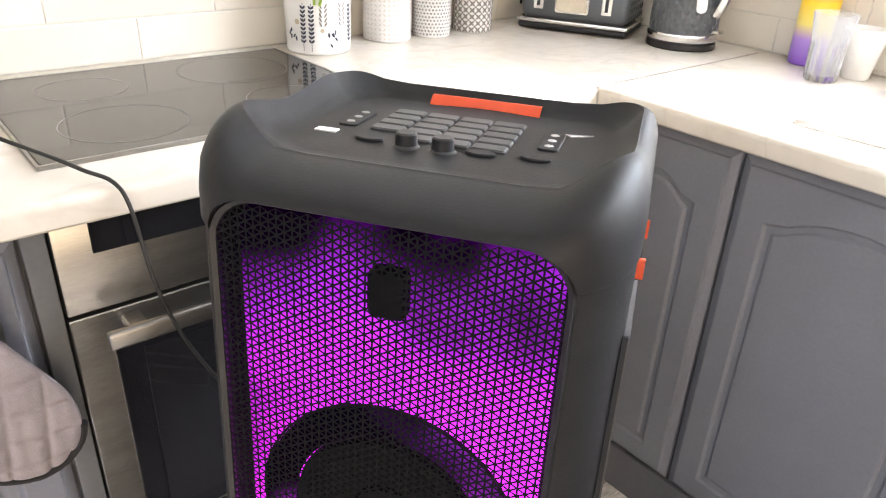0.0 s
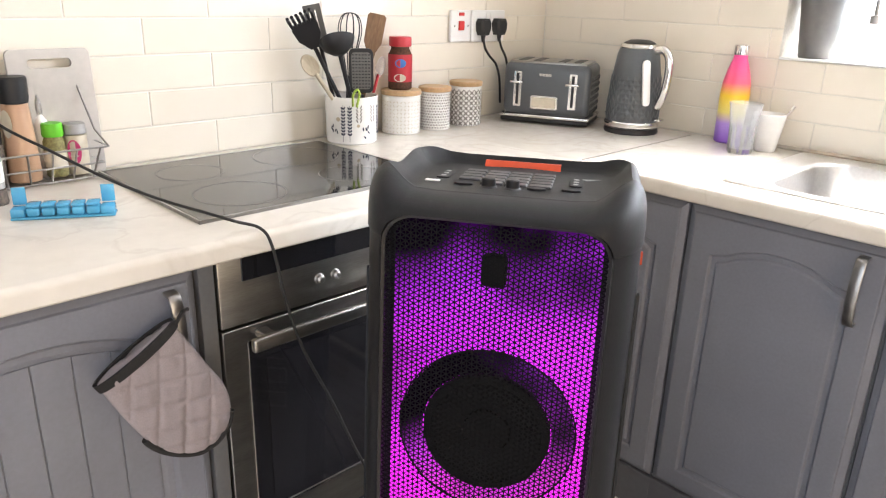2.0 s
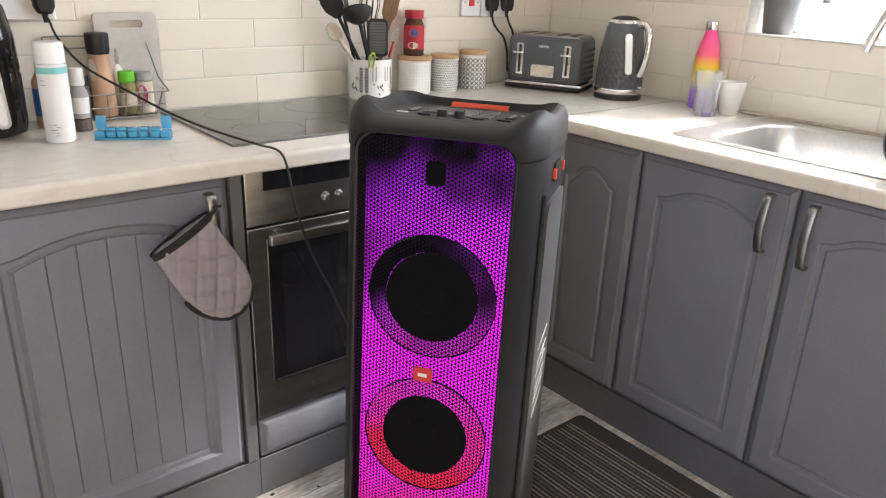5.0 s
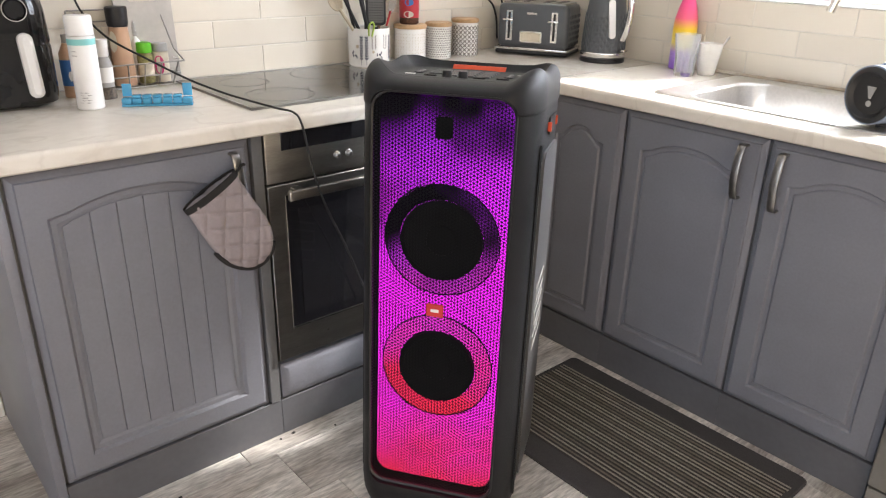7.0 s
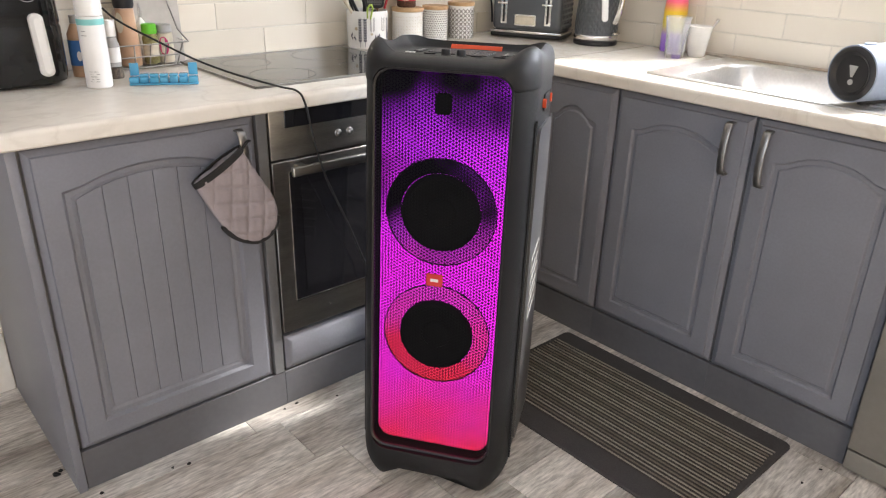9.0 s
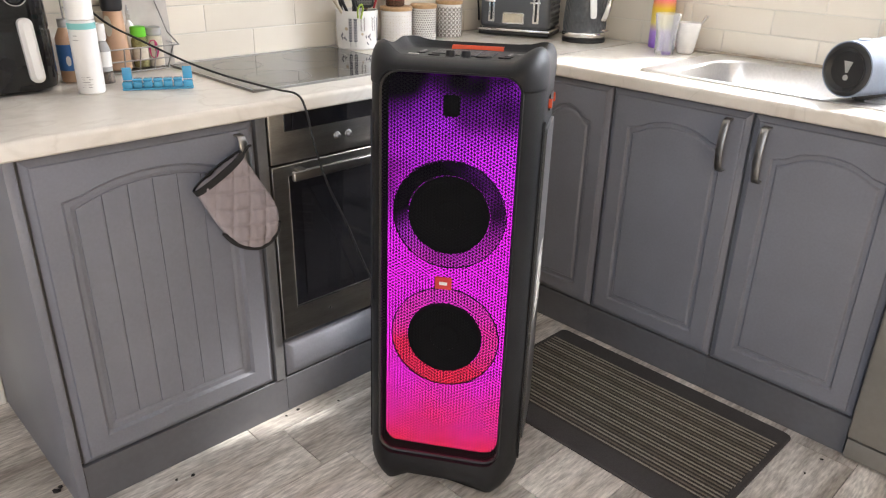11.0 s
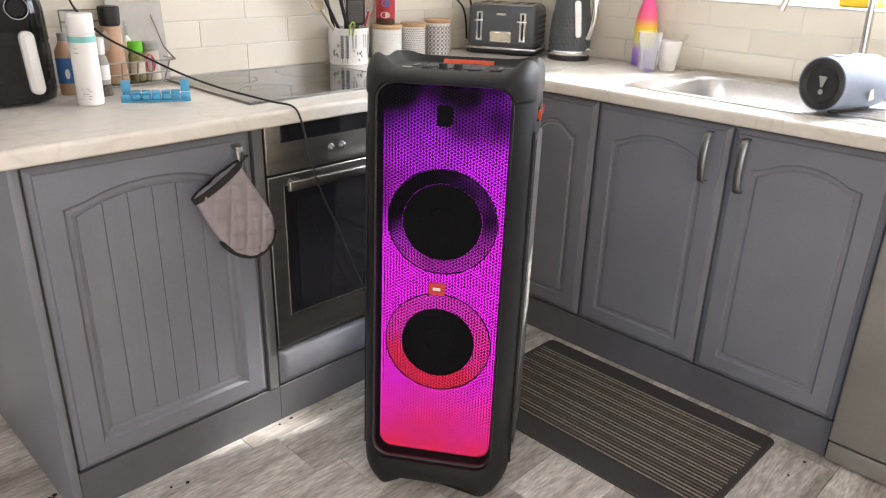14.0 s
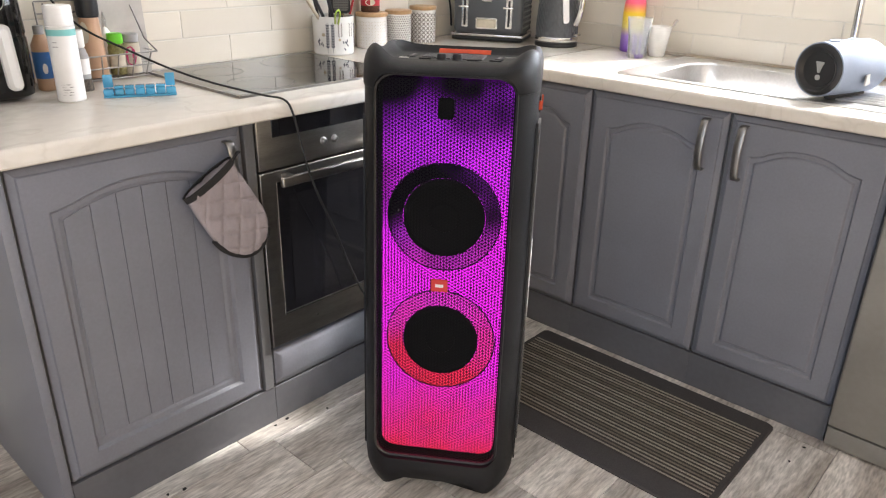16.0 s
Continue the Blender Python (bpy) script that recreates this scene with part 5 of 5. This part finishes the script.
part("water_gauge", plate(rounded_rect(-0.012, 0.012, 0.085, 0.205, 0.010, 5), 0.0, 0.006), M_WHITE, kettle).matrix_basis = pose(0, 0, 0, 0, 0, -22) @ pose(0.0775, 0, -0.004, 0, -6.5, 90) @ pose(0, -0.006, 0)
part("switch_lever", box(0.078, 0.106, -0.012, 0.012, 0.040, 0.047, 0.003, 2), M_CHROME, kettle)
part("switch_lever", box(-0.096, -0.078, -0.010, 0.010, 0.040, 0.047, 0.003, 2), M_CHROME, kettle)
for ob in list(kettle.children_recursive):
    for v in ob.data.vertices:
        v.co.z *= 1.10

# rainbow bottle
rb = thing("water_bottle", pose(0.556, -0.140, TOPZ), "steel water bottle fading pink, yellow and purple", "bottle")
m = material("rainbow_paint", (0.7, 0.2, 0.3), 0.35)
nt = m.node_tree
tc = [q for q in nt.nodes if q.type == "TEX_COORD"][0]
sep = nt.nodes.new("ShaderNodeSeparateXYZ")
nt.links.new(tc.outputs["Object"], sep.inputs[0])
mr = nt.nodes.new("ShaderNodeMapRange")
mr.inputs["From Max"].default_value = 0.26
nt.links.new(sep.outputs["Z"], mr.inputs[0])
rp = nt.nodes.new("ShaderNodeValToRGB")
for k in range(4):
    rp.color_ramp.elements.new(0.5)
for e, (pos_, col) in zip(rp.color_ramp.elements, ((0.0, (0.20, 0.08, 0.50)), (0.22, (0.36, 0.22, 0.62)), (0.34, (0.72, 0.62, 0.18)), (0.52, (0.78, 0.52, 0.02)), (0.66, (0.85, 0.12, 0.22)), (1.0, (0.80, 0.06, 0.30)))):
    e.position, e.color = pos_, (*col, 1)
nt.links.new(mr.outputs[0], rp.inputs[0])
nt.links.new(rp.outputs[0], nt.nodes["Principled BSDF"].inputs["Base Color"])
part("body", lathe([(0.0, 0.0), (0.036, 0.0), (0.040, 0.004), (0.0405, 0.14), (0.038, 0.17), (0.030, 0.205), (0.0200, 0.236), (0.0185, 0.247), (0.0, 0.247)], 36), m, rb)
part("cap", lathe([(0.0, 0.247), (0.0195, 0.247), (0.020, 0.250), (0.020, 0.272), (0.018, 0.274), (0.0, 0.274)], 28), M_CHROME, rb, "steel screw cap")

# tumbler and cup
gl = thing("glass_tumbler", pose(0.427, -0.234, TOPZ), "clear fluted glass tumbler", "glass")
bm = bmesh.new()
lps = []
nf = 60
for r, z, fl in ((0.029, 0.0, 0), (0.031, 0.003, 1), (0.0335, 0.075, 1), (0.036, 0.085, 0), (0.043, 0.135, 0), (0.0405, 0.135, 0), (0.0325, 0.085, 0), (0.029, 0.014, 0)):
    lps.append([((r + fl * 0.0016 * math.cos(10 * 2 * math.pi * i / nf)) * math.cos(2 * math.pi * i / nf), (r + fl * 0.0016 * math.cos(10 * 2 * math.pi * i / nf)) * math.sin(2 * math.pi * i / nf), z) for i in range(nf)])
strip(bm, lps, True, True, True)
part("tumbler_wall", bm, M_TUMBLER, gl).visible_shadow = False
cup = thing("tea_cup", pose(0.515, -0.266, TOPZ), "white tapered cup with a spoon standing in it", "cup")
part("cup_wall", lathe([(0.0, 0.0), (0.025, 0.0), (0.028, 0.004), (0.035, 0.05), (0.043, 0.102), (0.041, 0.103), (0.033, 0.05), (0.024, 0.008), (0.0, 0.006)], 36), M_CERAMIC, cup)
spoon = tagged(part("teaspoon", tube([(0.510, -0.256, TOPZ + 0.012), (0.522, -0.286, TOPZ + 0.06), (0.532, -0.306, TOPZ + 0.105), (0.538, -0.318, TOPZ + 0.128)], [0.0035, 0.004, 0.007, 0.0105], 8, 5, flat=0.5), M_CHROME), "steel teaspoon standing in the cup", "spoon")

# portable speaker lying on the drainer
bt = thing("portable_speaker", look((0.105, -0.921, 0.9905), (1.055, -1.231, 0.9905)) @ pose(0, 0, 0, 180), "blue-grey fabric cylinder speaker with black end cap", "loudspeaker")
part("body", lathe([(0.056, 0.004), (0.066, 0.008), (0.070, 0.022), (0.071, 0.11), (0.070, 0.198), (0.066, 0.212), (0.0, 0.214)], 48), M_BTGREY, bt)
end = part("end_cap", lathe([(0.0, 0.012), (0.045, 0.010), (0.051, 0.003), (0.054, 0.0), (0.061, 0.002), (0.066, 0.008), (0.056, 0.012)], 48), M_BLACK, bt, "black rubber passive end cap")
part("rim_ring", lathe([(0.0665, 0.0075), (0.0695, 0.0085), (0.0693, 0.0115), (0.0665, 0.012)], 48), M_BTGREY, bt)
mk = slab([(-0.012, -0.020), (0.012, -0.020), (0.0025, 0.008), (-0.0025, 0.008)], 0.0085, 0.0105)
part("emblem", mk, M_GREYPLASTIC, end)
part("emblem", slab([(0.007 * math.cos(t * math.pi / 8), 0.020 + 0.007 * math.sin(t * math.pi / 8)) for t in range(16)], 0.0085, 0.0105), M_GREYPLASTIC, end)
for z in (0.05, 0.13):
    part("button_pad", slab([(0.012 * math.cos(t * math.pi / 8), 0.02 * math.sin(t * math.pi / 8)) for t in range(16)], 0.069, 0.0735, edge=0.002), M_BTGREY, bt).matrix_basis = Matrix.Translation((0, 0, z)) @ pose(0, 0, 0, 90)
part("port_cover", plate(rounded_rect(-0.03, 0.03, -0.014, 0.014, 0.006, 4), 0.0, 0.004, edge=0.001), M_GREYPLASTIC, bt).matrix_basis = Matrix.Translation((0.068, 0.022, 0.12)) @ pose(0, 0, 0, 0, 70, 0) @ pose(0, 0, 0, 90, 0, 0)
for s in (-1, 1):
    part("foot_rail", box(s * 0.022 - 0.006, s * 0.022 + 0.006, 0.064, 0.0735, 0.03, 0.19, 0.002, 2), M_BLACK, bt)
cloth = bmesh.new()
rngc = random.Random(8)
strip(cloth, [[(0.30 + 0.012 * i + 0.004 * math.sin(j), -1.13 - 0.016 * j, TOPZ + 0.010 + 0.006 * math.sin(i * 0.9 + j * 0.7)) for i in range(12)] for j in range(10)], closed=False)
cl = tagged(part("dish_cloth", cloth, M_TEALCLOTH), "crumpled teal dish cloth on the drainer", "cloth")
sol = cl.modifiers.new("thickness", "SOLIDIFY")
sol.thickness = 0.004

# ---- things on the window sill ----
SILL = WZ0 + 0.006
pl = thing("planter", pose(0.668, -0.298, SILL), "tapered zinc grey planter with orange flowers", "plant pot")
part("pot", lathe([(0.0, 0.0), (0.042, 0.0), (0.044, 0.003), (0.062, 0.170), (0.065, 0.173), (0.065, 0.180), (0.061, 0.180), (0.058, 0.168), (0.0, 0.162)], 40), M_POTGREY, pl)
rng = random.Random(11)
for mat_, cnt, nm in ((M_LEAF, 60, "leaves"), (M_FLOWER, 46, "flowers")):
    bm = bmesh.new()
    for i in range(cnt):
        a, r = rng.uniform(0, 6.28), 0.055 * math.sqrt(rng.random())
        z = 0.175 + rng.uniform(0.0, 0.05) + (0.02 if mat_ is M_FLOWER else 0)
        s = rng.uniform(0.008, 0.015)
        mm = pose(r * math.cos(a), r * math.sin(a), z, rng.uniform(-60, 60), rng.uniform(-60, 60), rng.uniform(0, 360))
        vs = [bm.verts.new(mm @ Vector(q)) for q in ((0, -s, 0), (s * 0.7, 0, s * 0.25), (0, s, 0), (-s * 0.7, 0, s * 0.25), (0, 0, -0.05 if mat_ is M_FLOWER else -0.02))]
        bm.faces.new(vs[:4])
        bm.faces.new((vs[0], vs[1], vs[4]))
        bm.faces.new((vs[2], vs[3], vs[4]))
    part(nm, bm, mat_, pl)
sd = thing("soap_dispenser", pose(0.685, -0.425, SILL), "clear glass soap dispenser with a metal pump", "soap dispenser")
part("bottle_wall", lathe([(0.0, 0.0), (0.030, 0.0), (0.040, 0.012), (0.043, 0.035), (0.036, 0.062), (0.020, 0.085), (0.013, 0.095), (0.0, 0.096)], 32), M_TUMBLER, sd).visible_shadow = False
part("pump", lathe([(0.0, 0.096), (0.014, 0.096), (0.014, 0.118), (0.006, 0.120), (0.006, 0.155), (0.009, 0.157), (0.009, 0.166), (0.0, 0.166)], 20), M_HANDLE, sd)
part("nozzle", tube([(0, 0, 0.162), (0.0, -0.03, 0.163), (0.0, -0.05, 0.158)], 0.004, 8, 4), M_HANDLE, sd)
tagged(part("sponge", box(0.66, 0.73, -0.86, -0.75, SILL, SILL + 0.03, 0.006, 3), M_YELLOW), "yellow kitchen sponge on the window sill", "sponge")

# ---- things at the west end of the worktop ----
board = thing("chopping_board", pose(-1.037, 0.563, TOPZ + 0.0005, -4.2), "grey plastic chopping board leaning on the tiles", "chopping board")
ol = rounded_rect(-0.080, 0.080, 0.0, 0.262, 0.012, 6)
bdy = part("board_body", plate(ol, -0.004, 0.004, edge=0.001), M_BOARD, board)
cut(bdy, plate(rounded_rect(-0.042, 0.042, 0.224, 0.243, 0.009, 6), -0.02, 0.02))

rack = thing("wire_rack", pose(-1.105, 0.535, TOPZ), "small silver wire rack holding spice jars", "rack")
R0 = 0.0022


def wire(*pts, k=1):
    part("wire", tube(list(pts), R0, 6, k), M_STEEL, rack)


for z, f, w in ((0.006, -0.030, 0.112), (0.036, -0.038, 0.122), (0.070, -0.048, 0.132)):
    wire((-w, 0.045, z), (-w, f, z), (w, f, z), (w, 0.045, z), (-w, 0.045, z))
for i in range(6):
    x = -0.10 + 0.04 * i
    wire((x * 1.15, -0.048, 0.070), (x, -0.030, 0.006), (x, 0.045, 0.006))
for s in (-1, 1):
    wire((s * 0.132, 0.045, 0.070), (s * 0.132, 0.052, 0.205))
    wire((s * 0.132, -0.048, 0.070), (s * 0.124, 0.0, 0.10), (s * 0.112, 0.045, 0.2))
wire((-0.13, 0.052, 0.175), (0.128, 0.052, 0.175))
wire((-0.13, 0.052, 0.205), (0.10, 0.052, 0.205))


def bottle(name, x, y, z, prof, mat, label, cat, lean=(0, 0)):
    t = thing(name, pose(x, y, z, lean[0], lean[1], 0), label, cat)
    part("body", lathe(prof, 28), mat, t)
    return t


RZ = TOPZ + 0.0085
b = bottle("spice_bottle", -1.121, 0.548, RZ, [(0.0, 0.0), (0.029, 0.0), (0.031, 0.004), (0.029, 0.06), (0.026, 0.13), (0.0245, 0.155), (0.0, 0.156)], M_PEACH, "tall peach spice bottle with a black cap", "bottle")
part("cap", lathe([(0.0, 0.156), (0.0255, 0.156), (0.0275, 0.164), (0.0285, 0.204), (0.026, 0.207), (0.0, 0.207)], 28), M_BLACK, b, "black cap")
bm = bmesh.new()
wrap(bm, 0.0285, -2.55, 0.118, 0.012, 0.028, 12)
part("label", bm, M_CREAM, b, "pale worn label")
b = bottle("herb_jar", -1.059, 0.550, RZ, [(0.0, 0.0), (0.019, 0.0), (0.021, 0.003), (0.021, 0.072), (0.017, 0.082), (0.0, 0.083)], M_HERB, "glass herb jar with a bright green lid", "jar")
part("lid", lathe([(0.0, 0.083), (0.020, 0.083), (0.021, 0.086), (0.020, 0.108), (0.018, 0.110), (0.0, 0.110)], 28), M_GREEN, b, "bright green lid")
part("label", lathe([(0.0214, 0.02), (0.0214, 0.055)], 28), M_CREAM, b)
b = bottle("spice_jar", -1.016, 0.550, RZ, [(0.0, 0.0), (0.020, 0.0), (0.022, 0.003), (0.022, 0.082), (0.0, 0.084)], M_CREAM, "pale spice jar with a pink label", "jar")
part("lid", lathe([(0.0, 0.084), (0.021, 0.084), (0.0215, 0.104), (0.019, 0.106), (0.0, 0.106)], 28), M_GREYPLASTIC, b, "clear grey lid")
bm = bmesh.new()
wrap(bm, 0.0224, -2.15, 0.048, 0.014, 0.026, 18)
lb = part("label", bm, M_PINK, b, "oval pink label with pale bars")
for k in range(2):
    bm = bmesh.new()
    wrap(bm, 0.0229, -2.15, 0.040 + k * 0.014, 0.009, 0.002, 8)
    part("label_bar", bm, M_CREAM, lb)
b = bottle("spray_bottle", -1.072, 0.574, RZ, [(0.0, 0.0), (0.012, 0.0), (0.014, 0.003), (0.014, 0.11), (0.006, 0.125), (0.0, 0.126)], M_WHITE, "slim white bottle with a clear pointed nozzle", "bottle")
part("nozzle", lathe([(0.0, 0.126), (0.008, 0.126), (0.007, 0.15), (0.003, 0.165), (0.0, 0.166)], 16), M_TUMBLER, b)
b = bottle("spice_jar", -1.175, 0.545, RZ, [(0.0, 0.0), (0.020, 0.0), (0.021, 0.003), (0.021, 0.08), (0.0, 0.082)], M_SPICE, "dark spice jar with a black lid", "jar")
part("lid", lathe([(0.0, 0.082), (0.021, 0.082), (0.021, 0.104), (0.0, 0.106)], 24), M_BLACK, b)
b = bottle("pepper_grinder", -1.208, 0.428, TOPZ + 0.0004, [(0.0, 0.0), (0.021, 0.0), (0.022, 0.004), (0.020, 0.028), (0.0, 0.03)], M_SPICE, "glass pepper grinder filled with peppercorns", "grinder")
part("grinder_glass", lathe([(0.0, 0.0302), (0.0195, 0.0302), (0.0205, 0.085), (0.014, 0.105), (0.0, 0.106)], 28), M_GREYPLASTIC, b)
part("label", lathe([(0.0202, 0.042), (0.0208, 0.08)], 28), M_WHITE, b)
part("cap", lathe([(0.0, 0.106), (0.014, 0.106), (0.016, 0.11), (0.016, 0.148), (0.0, 0.15)], 24), M_WHITE, b, "clear plastic cap")
b = bottle("sauce_bottle", -1.268, 0.50, TOPZ + 0.0004, [(0.0, 0.0), (0.022, 0.0), (0.024, 0.003), (0.024, 0.11), (0.012, 0.135), (0.0, 0.136)], M_PEACH, "small bottle with a blue and white label", "bottle")
lb = part("label", lathe([(0.0244, 0.03), (0.0244, 0.095)], 28), M_BLUE, b, "blue label with a white patch")
bm = bmesh.new()
wrap(bm, 0.0247, -1.9, 0.055, 0.006, 0.013, 10)
part("label_patch", bm, M_WHITE, lb)
part("cap", lathe([(0.0, 0.136), (0.012, 0.136), (0.012, 0.156), (0.0, 0.157)], 20), M_GREYPLASTIC, b)
sp = thing("lotion_bottle", pose(-1.279, 0.333, TOPZ), "tall white bottle with a teal band and fine print", "bottle")
part("body", lathe([(0.0, 0.0), (0.028, 0.0), (0.031, 0.003), (0.031, 0.172), (0.0, 0.173)], 36), M_WHITE, sp)
part("cap", lathe([(0.0, 0.173), (0.0305, 0.173), (0.0305, 0.214), (0.028, 0.218), (0.0, 0.219)], 36), M_WHITE, sp)
part("band", lathe([(0.0314, 0.152), (0.0314, 0.166)], 36), M_TEAL, sp, "pale teal band")
for z, d, th in ((0.018, 0.014, -2.2), (0.024, 0.012, -2.1), (0.030, 0.010, -2.2), (0.036, 0.014, -2.1), (0.042, 0.012, -2.2), (0.128, 0.009, -2.5), (0.138, 0.007, -2.5)):
    bm = bmesh.new()
    wrap(bm, 0.0313, th, z, d, 0.0011, 6)
    part("print_bar", bm, M_GREYPLASTIC, sp)

# air fryer
af = thing("air_fryer", pose(-1.458, 0.472, TOPZ), "glossy black air fryer with a white drawer handle", "air fryer")
bm = bmesh.new()
prof = ((0.90, 0.0), (0.97, 0.006), (1.0, 0.03), (1.0, 0.135), (0.985, 0.139), (0.985, 0.143), (1.0, 0.147), (0.98, 0.22), (0.90, 0.28), (0.72, 0.315), (0.4, 0.325))
ol = rounded_rect(-0.138, 0.138, -0.088, 0.112, 0.06, 9)
strip(bm, [[(x * f, 0.012 + (y - 0.012) * f, z + 0.006) for x, y in ol] for f, z in prof], True, True, True)
M_AF = material("glossy_black_plastic", (0.012, 0.012, 0.013), 0.08, scale=10, rough_var=0.03)
part("body", bm, M_AF, af)
hd = part("drawer_handle", plate(rounded_rect(-0.016, 0.016, 0.030, 0.178, 0.014, 6), -0.045, -0.018, edge=0.008), M_WHITE, af, "smooth white drawer handle")
hd.matrix_basis = pose(0.078, -0.088 + 0.024, 0, 0, 0, 0) @ pose(0, 0, 0, 0, -3)
part("handle_bracket", box(0.060, 0.096, -0.088, -0.066, 0.08, 0.15, 0.006, 2), M_AF, af)
kn = lathe([(0.0, 0.016), (0.020, 0.016), (0.022, 0.012), (0.022, 0.0), (0.0, 0.0)], 32)
part("dial", kn, M_AF, af).matrix_basis = pose(0.061, -0.074, 0.227, 80)
part("dial_ring", lathe([(0.022, 0.010), (0.0245, 0.0165), (0.0265, 0.0165), (0.027, 0.0)], 36), M_CHROME, af, "chrome ring round the dial").matrix_basis = pose(0.061, -0.074, 0.227, 80)
for x in (-0.08, 0.08):
    for y in (-0.04, 0.08):
        part("foot", lathe([(0.0, 0.0), (0.012, 0.0), (0.012, 0.008), (0.0, 0.008)], 14, (x, y, 0)), M_BLACK, af)

# pill organiser
pill = thing("pill_organiser", pose(-1.219, 0.300, TOPZ, 0, 0, -28), "translucent blue weekly pill organiser, end lids open", "pill box")
part("tray", box(0.0, 0.168, 0.0, 0.032, 0.0003, 0.005, 0.002, 2), M_BLUECLEAR, pill)
for i in range(7):
    x = 0.0005 + i * 0.0239
    if i in (0, 6):
        part("compartment", box(x, x + 0.0232, 0.001, 0.031, 0.0052, 0.020, 0.003, 2), M_BLUECLEAR, pill)
        part("lid", box(x, x + 0.0225, 0.0295, 0.0325, 0.0205, 0.052, 0.0014, 2), M_BLUECLEAR, pill, "open blue lid")
    else:
        part("compartment", box(x + 0.0008, x + 0.0226, 0.001, 0.031, 0.0052, 0.021, 0.005, 3), M_BLUECLEAR, pill)
        part("lid", box(x + 0.0008, x + 0.0226, 0.0015, 0.0305, 0.0214, 0.027, 0.0025, 2), M_BLUECLEAR, pill)

# crumbs swept against the plinths
rng = random.Random(17)
bm = bmesh.new()
for x, y, r in ((-1.606, 0.108, 0.009), (-1.592, 0.118, 0.006), (-1.54, -0.031, 0.006), (-1.37, -0.052, 0.004), (-1.331, -0.064, 0.0055), (-1.02, -0.014, 0.004),
                (-0.978, -0.012, 0.005), (-0.866, -0.056, 0.004), (-0.523, -0.645, 0.004), (-0.064, -1.150, 0.005), (-0.154, -1.141, 0.004)):
    lump = bmesh.ops.create_icosphere(bm, subdivisions=1, radius=r, matrix=Matrix.Translation((x, y, r * 0.35)))["verts"]
    for v in lump:
        v.co.x += rng.uniform(-0.35, 0.35) * r
        v.co.y += rng.uniform(-0.35, 0.35) * r
        v.co.z = max(0.0002, r * 0.35 + (v.co.z - r * 0.35) * 0.45)
tagged(part("crumbs", bm, M_BLACKCLOTH), "scattered dark crumbs on the plank floor", "crumbs", kind="stuff")

# ---- tiles on the walls ----
TL, THh, J = 0.32, 0.080, 0.0022
tile_cache = {}


def tile_mesh(w, h):
    key = (round(w, 3), round(h, 3))
    if key not in tile_cache:
        bm = bmesh.new()
        o = [(0, 0), (w, 0), (w, h), (0, h)]
        i1 = [(0.002, 0.002), (w - 0.002, 0.002), (w - 0.002, h - 0.002), (0.002, h - 0.002)]
        strip(bm, [[(x, 0.0024, z) for x, z in o], [(x, 0.0008, z) for x, z in o], [(x, 0.0, z) for x, z in i1]], True, False, True)
        tile_cache[key] = finish("tile", bm, M_TILE, 20)
    return tile_cache[key]


rng = random.Random(21)


def lay_tiles(parent, a0, a1, z0, z1, phase, place):
    r = 0
    while TOPZ + r * THh < z1 - 0.005:
        za, zb = max(z0, TOPZ + r * THh), min(z1, TOPZ + (r + 1) * THh)
        r += 1
        if zb <= z0 + 0.004:
            continue
        s = phase + (0.0 if (r - 1) % 2 == 0 else TL / 2)
        k = math.floor((a0 - s) / TL)
        while s + k * TL < a1:
            xa, xb = max(a0, s + k * TL), min(a1, s + (k + 1) * TL)
            k += 1
            if xb - xa < 0.012:
                continue
            ob = part("tile", tile_mesh(xb - xa - J, zb - za - J), M_TILE, parent)
            ob.matrix_basis = place(xa + J / 2, za + J / 2) @ pose(0, 0, 0, rng.gauss(0, 0.10), 0, rng.gauss(0, 0.06))


lay_tiles(wall_north, -2.4, WE, TOPZ, 1.63, -0.67, lambda a, z: pose(a, WN, z))
lay_tiles(wall_east, -WN, 0.228, TOPZ, 1.63, 0.035, lambda a, z: pose(WE, -a, z, 0, 0, -90))
lay_tiles(wall_east, 0.228, 1.9, TOPZ, WZ0, 0.035, lambda a, z: pose(WE, -a, z, 0, 0, -90))

# ---- floor planks ----
rng = random.Random(4)
PW, PL = 0.194, 1.21
plank_meshes = {}
y = 0.716
row = 0
while y > -3.4:
    x = -3.4 - rng.uniform(0, PL)
    if row == 3:
        x = -1.134 - 2 * PL
    if row == 5:
        x = -0.984 - 2 * PL
    while x < 0.6:
        xa, xb = max(x, -3.4), min(x + PL, 0.6)
        if xb - xa > 0.02:
            key = round(xb - xa, 3)
            if key not in plank_meshes:
                plank_meshes[key] = finish("plank", slab([(0, 0), (xb - xa - 0.0015, 0), (xb - xa - 0.0015, PW - 0.0015), (0, PW - 0.0015)], -0.0035, 0.0, edge=0.0012), M_PLANK, 20)
            part("plank", plank_meshes[key], M_PLANK, floor).location = (xa, y - PW, 0)
        x += PL
    y -= PW
    row += 1
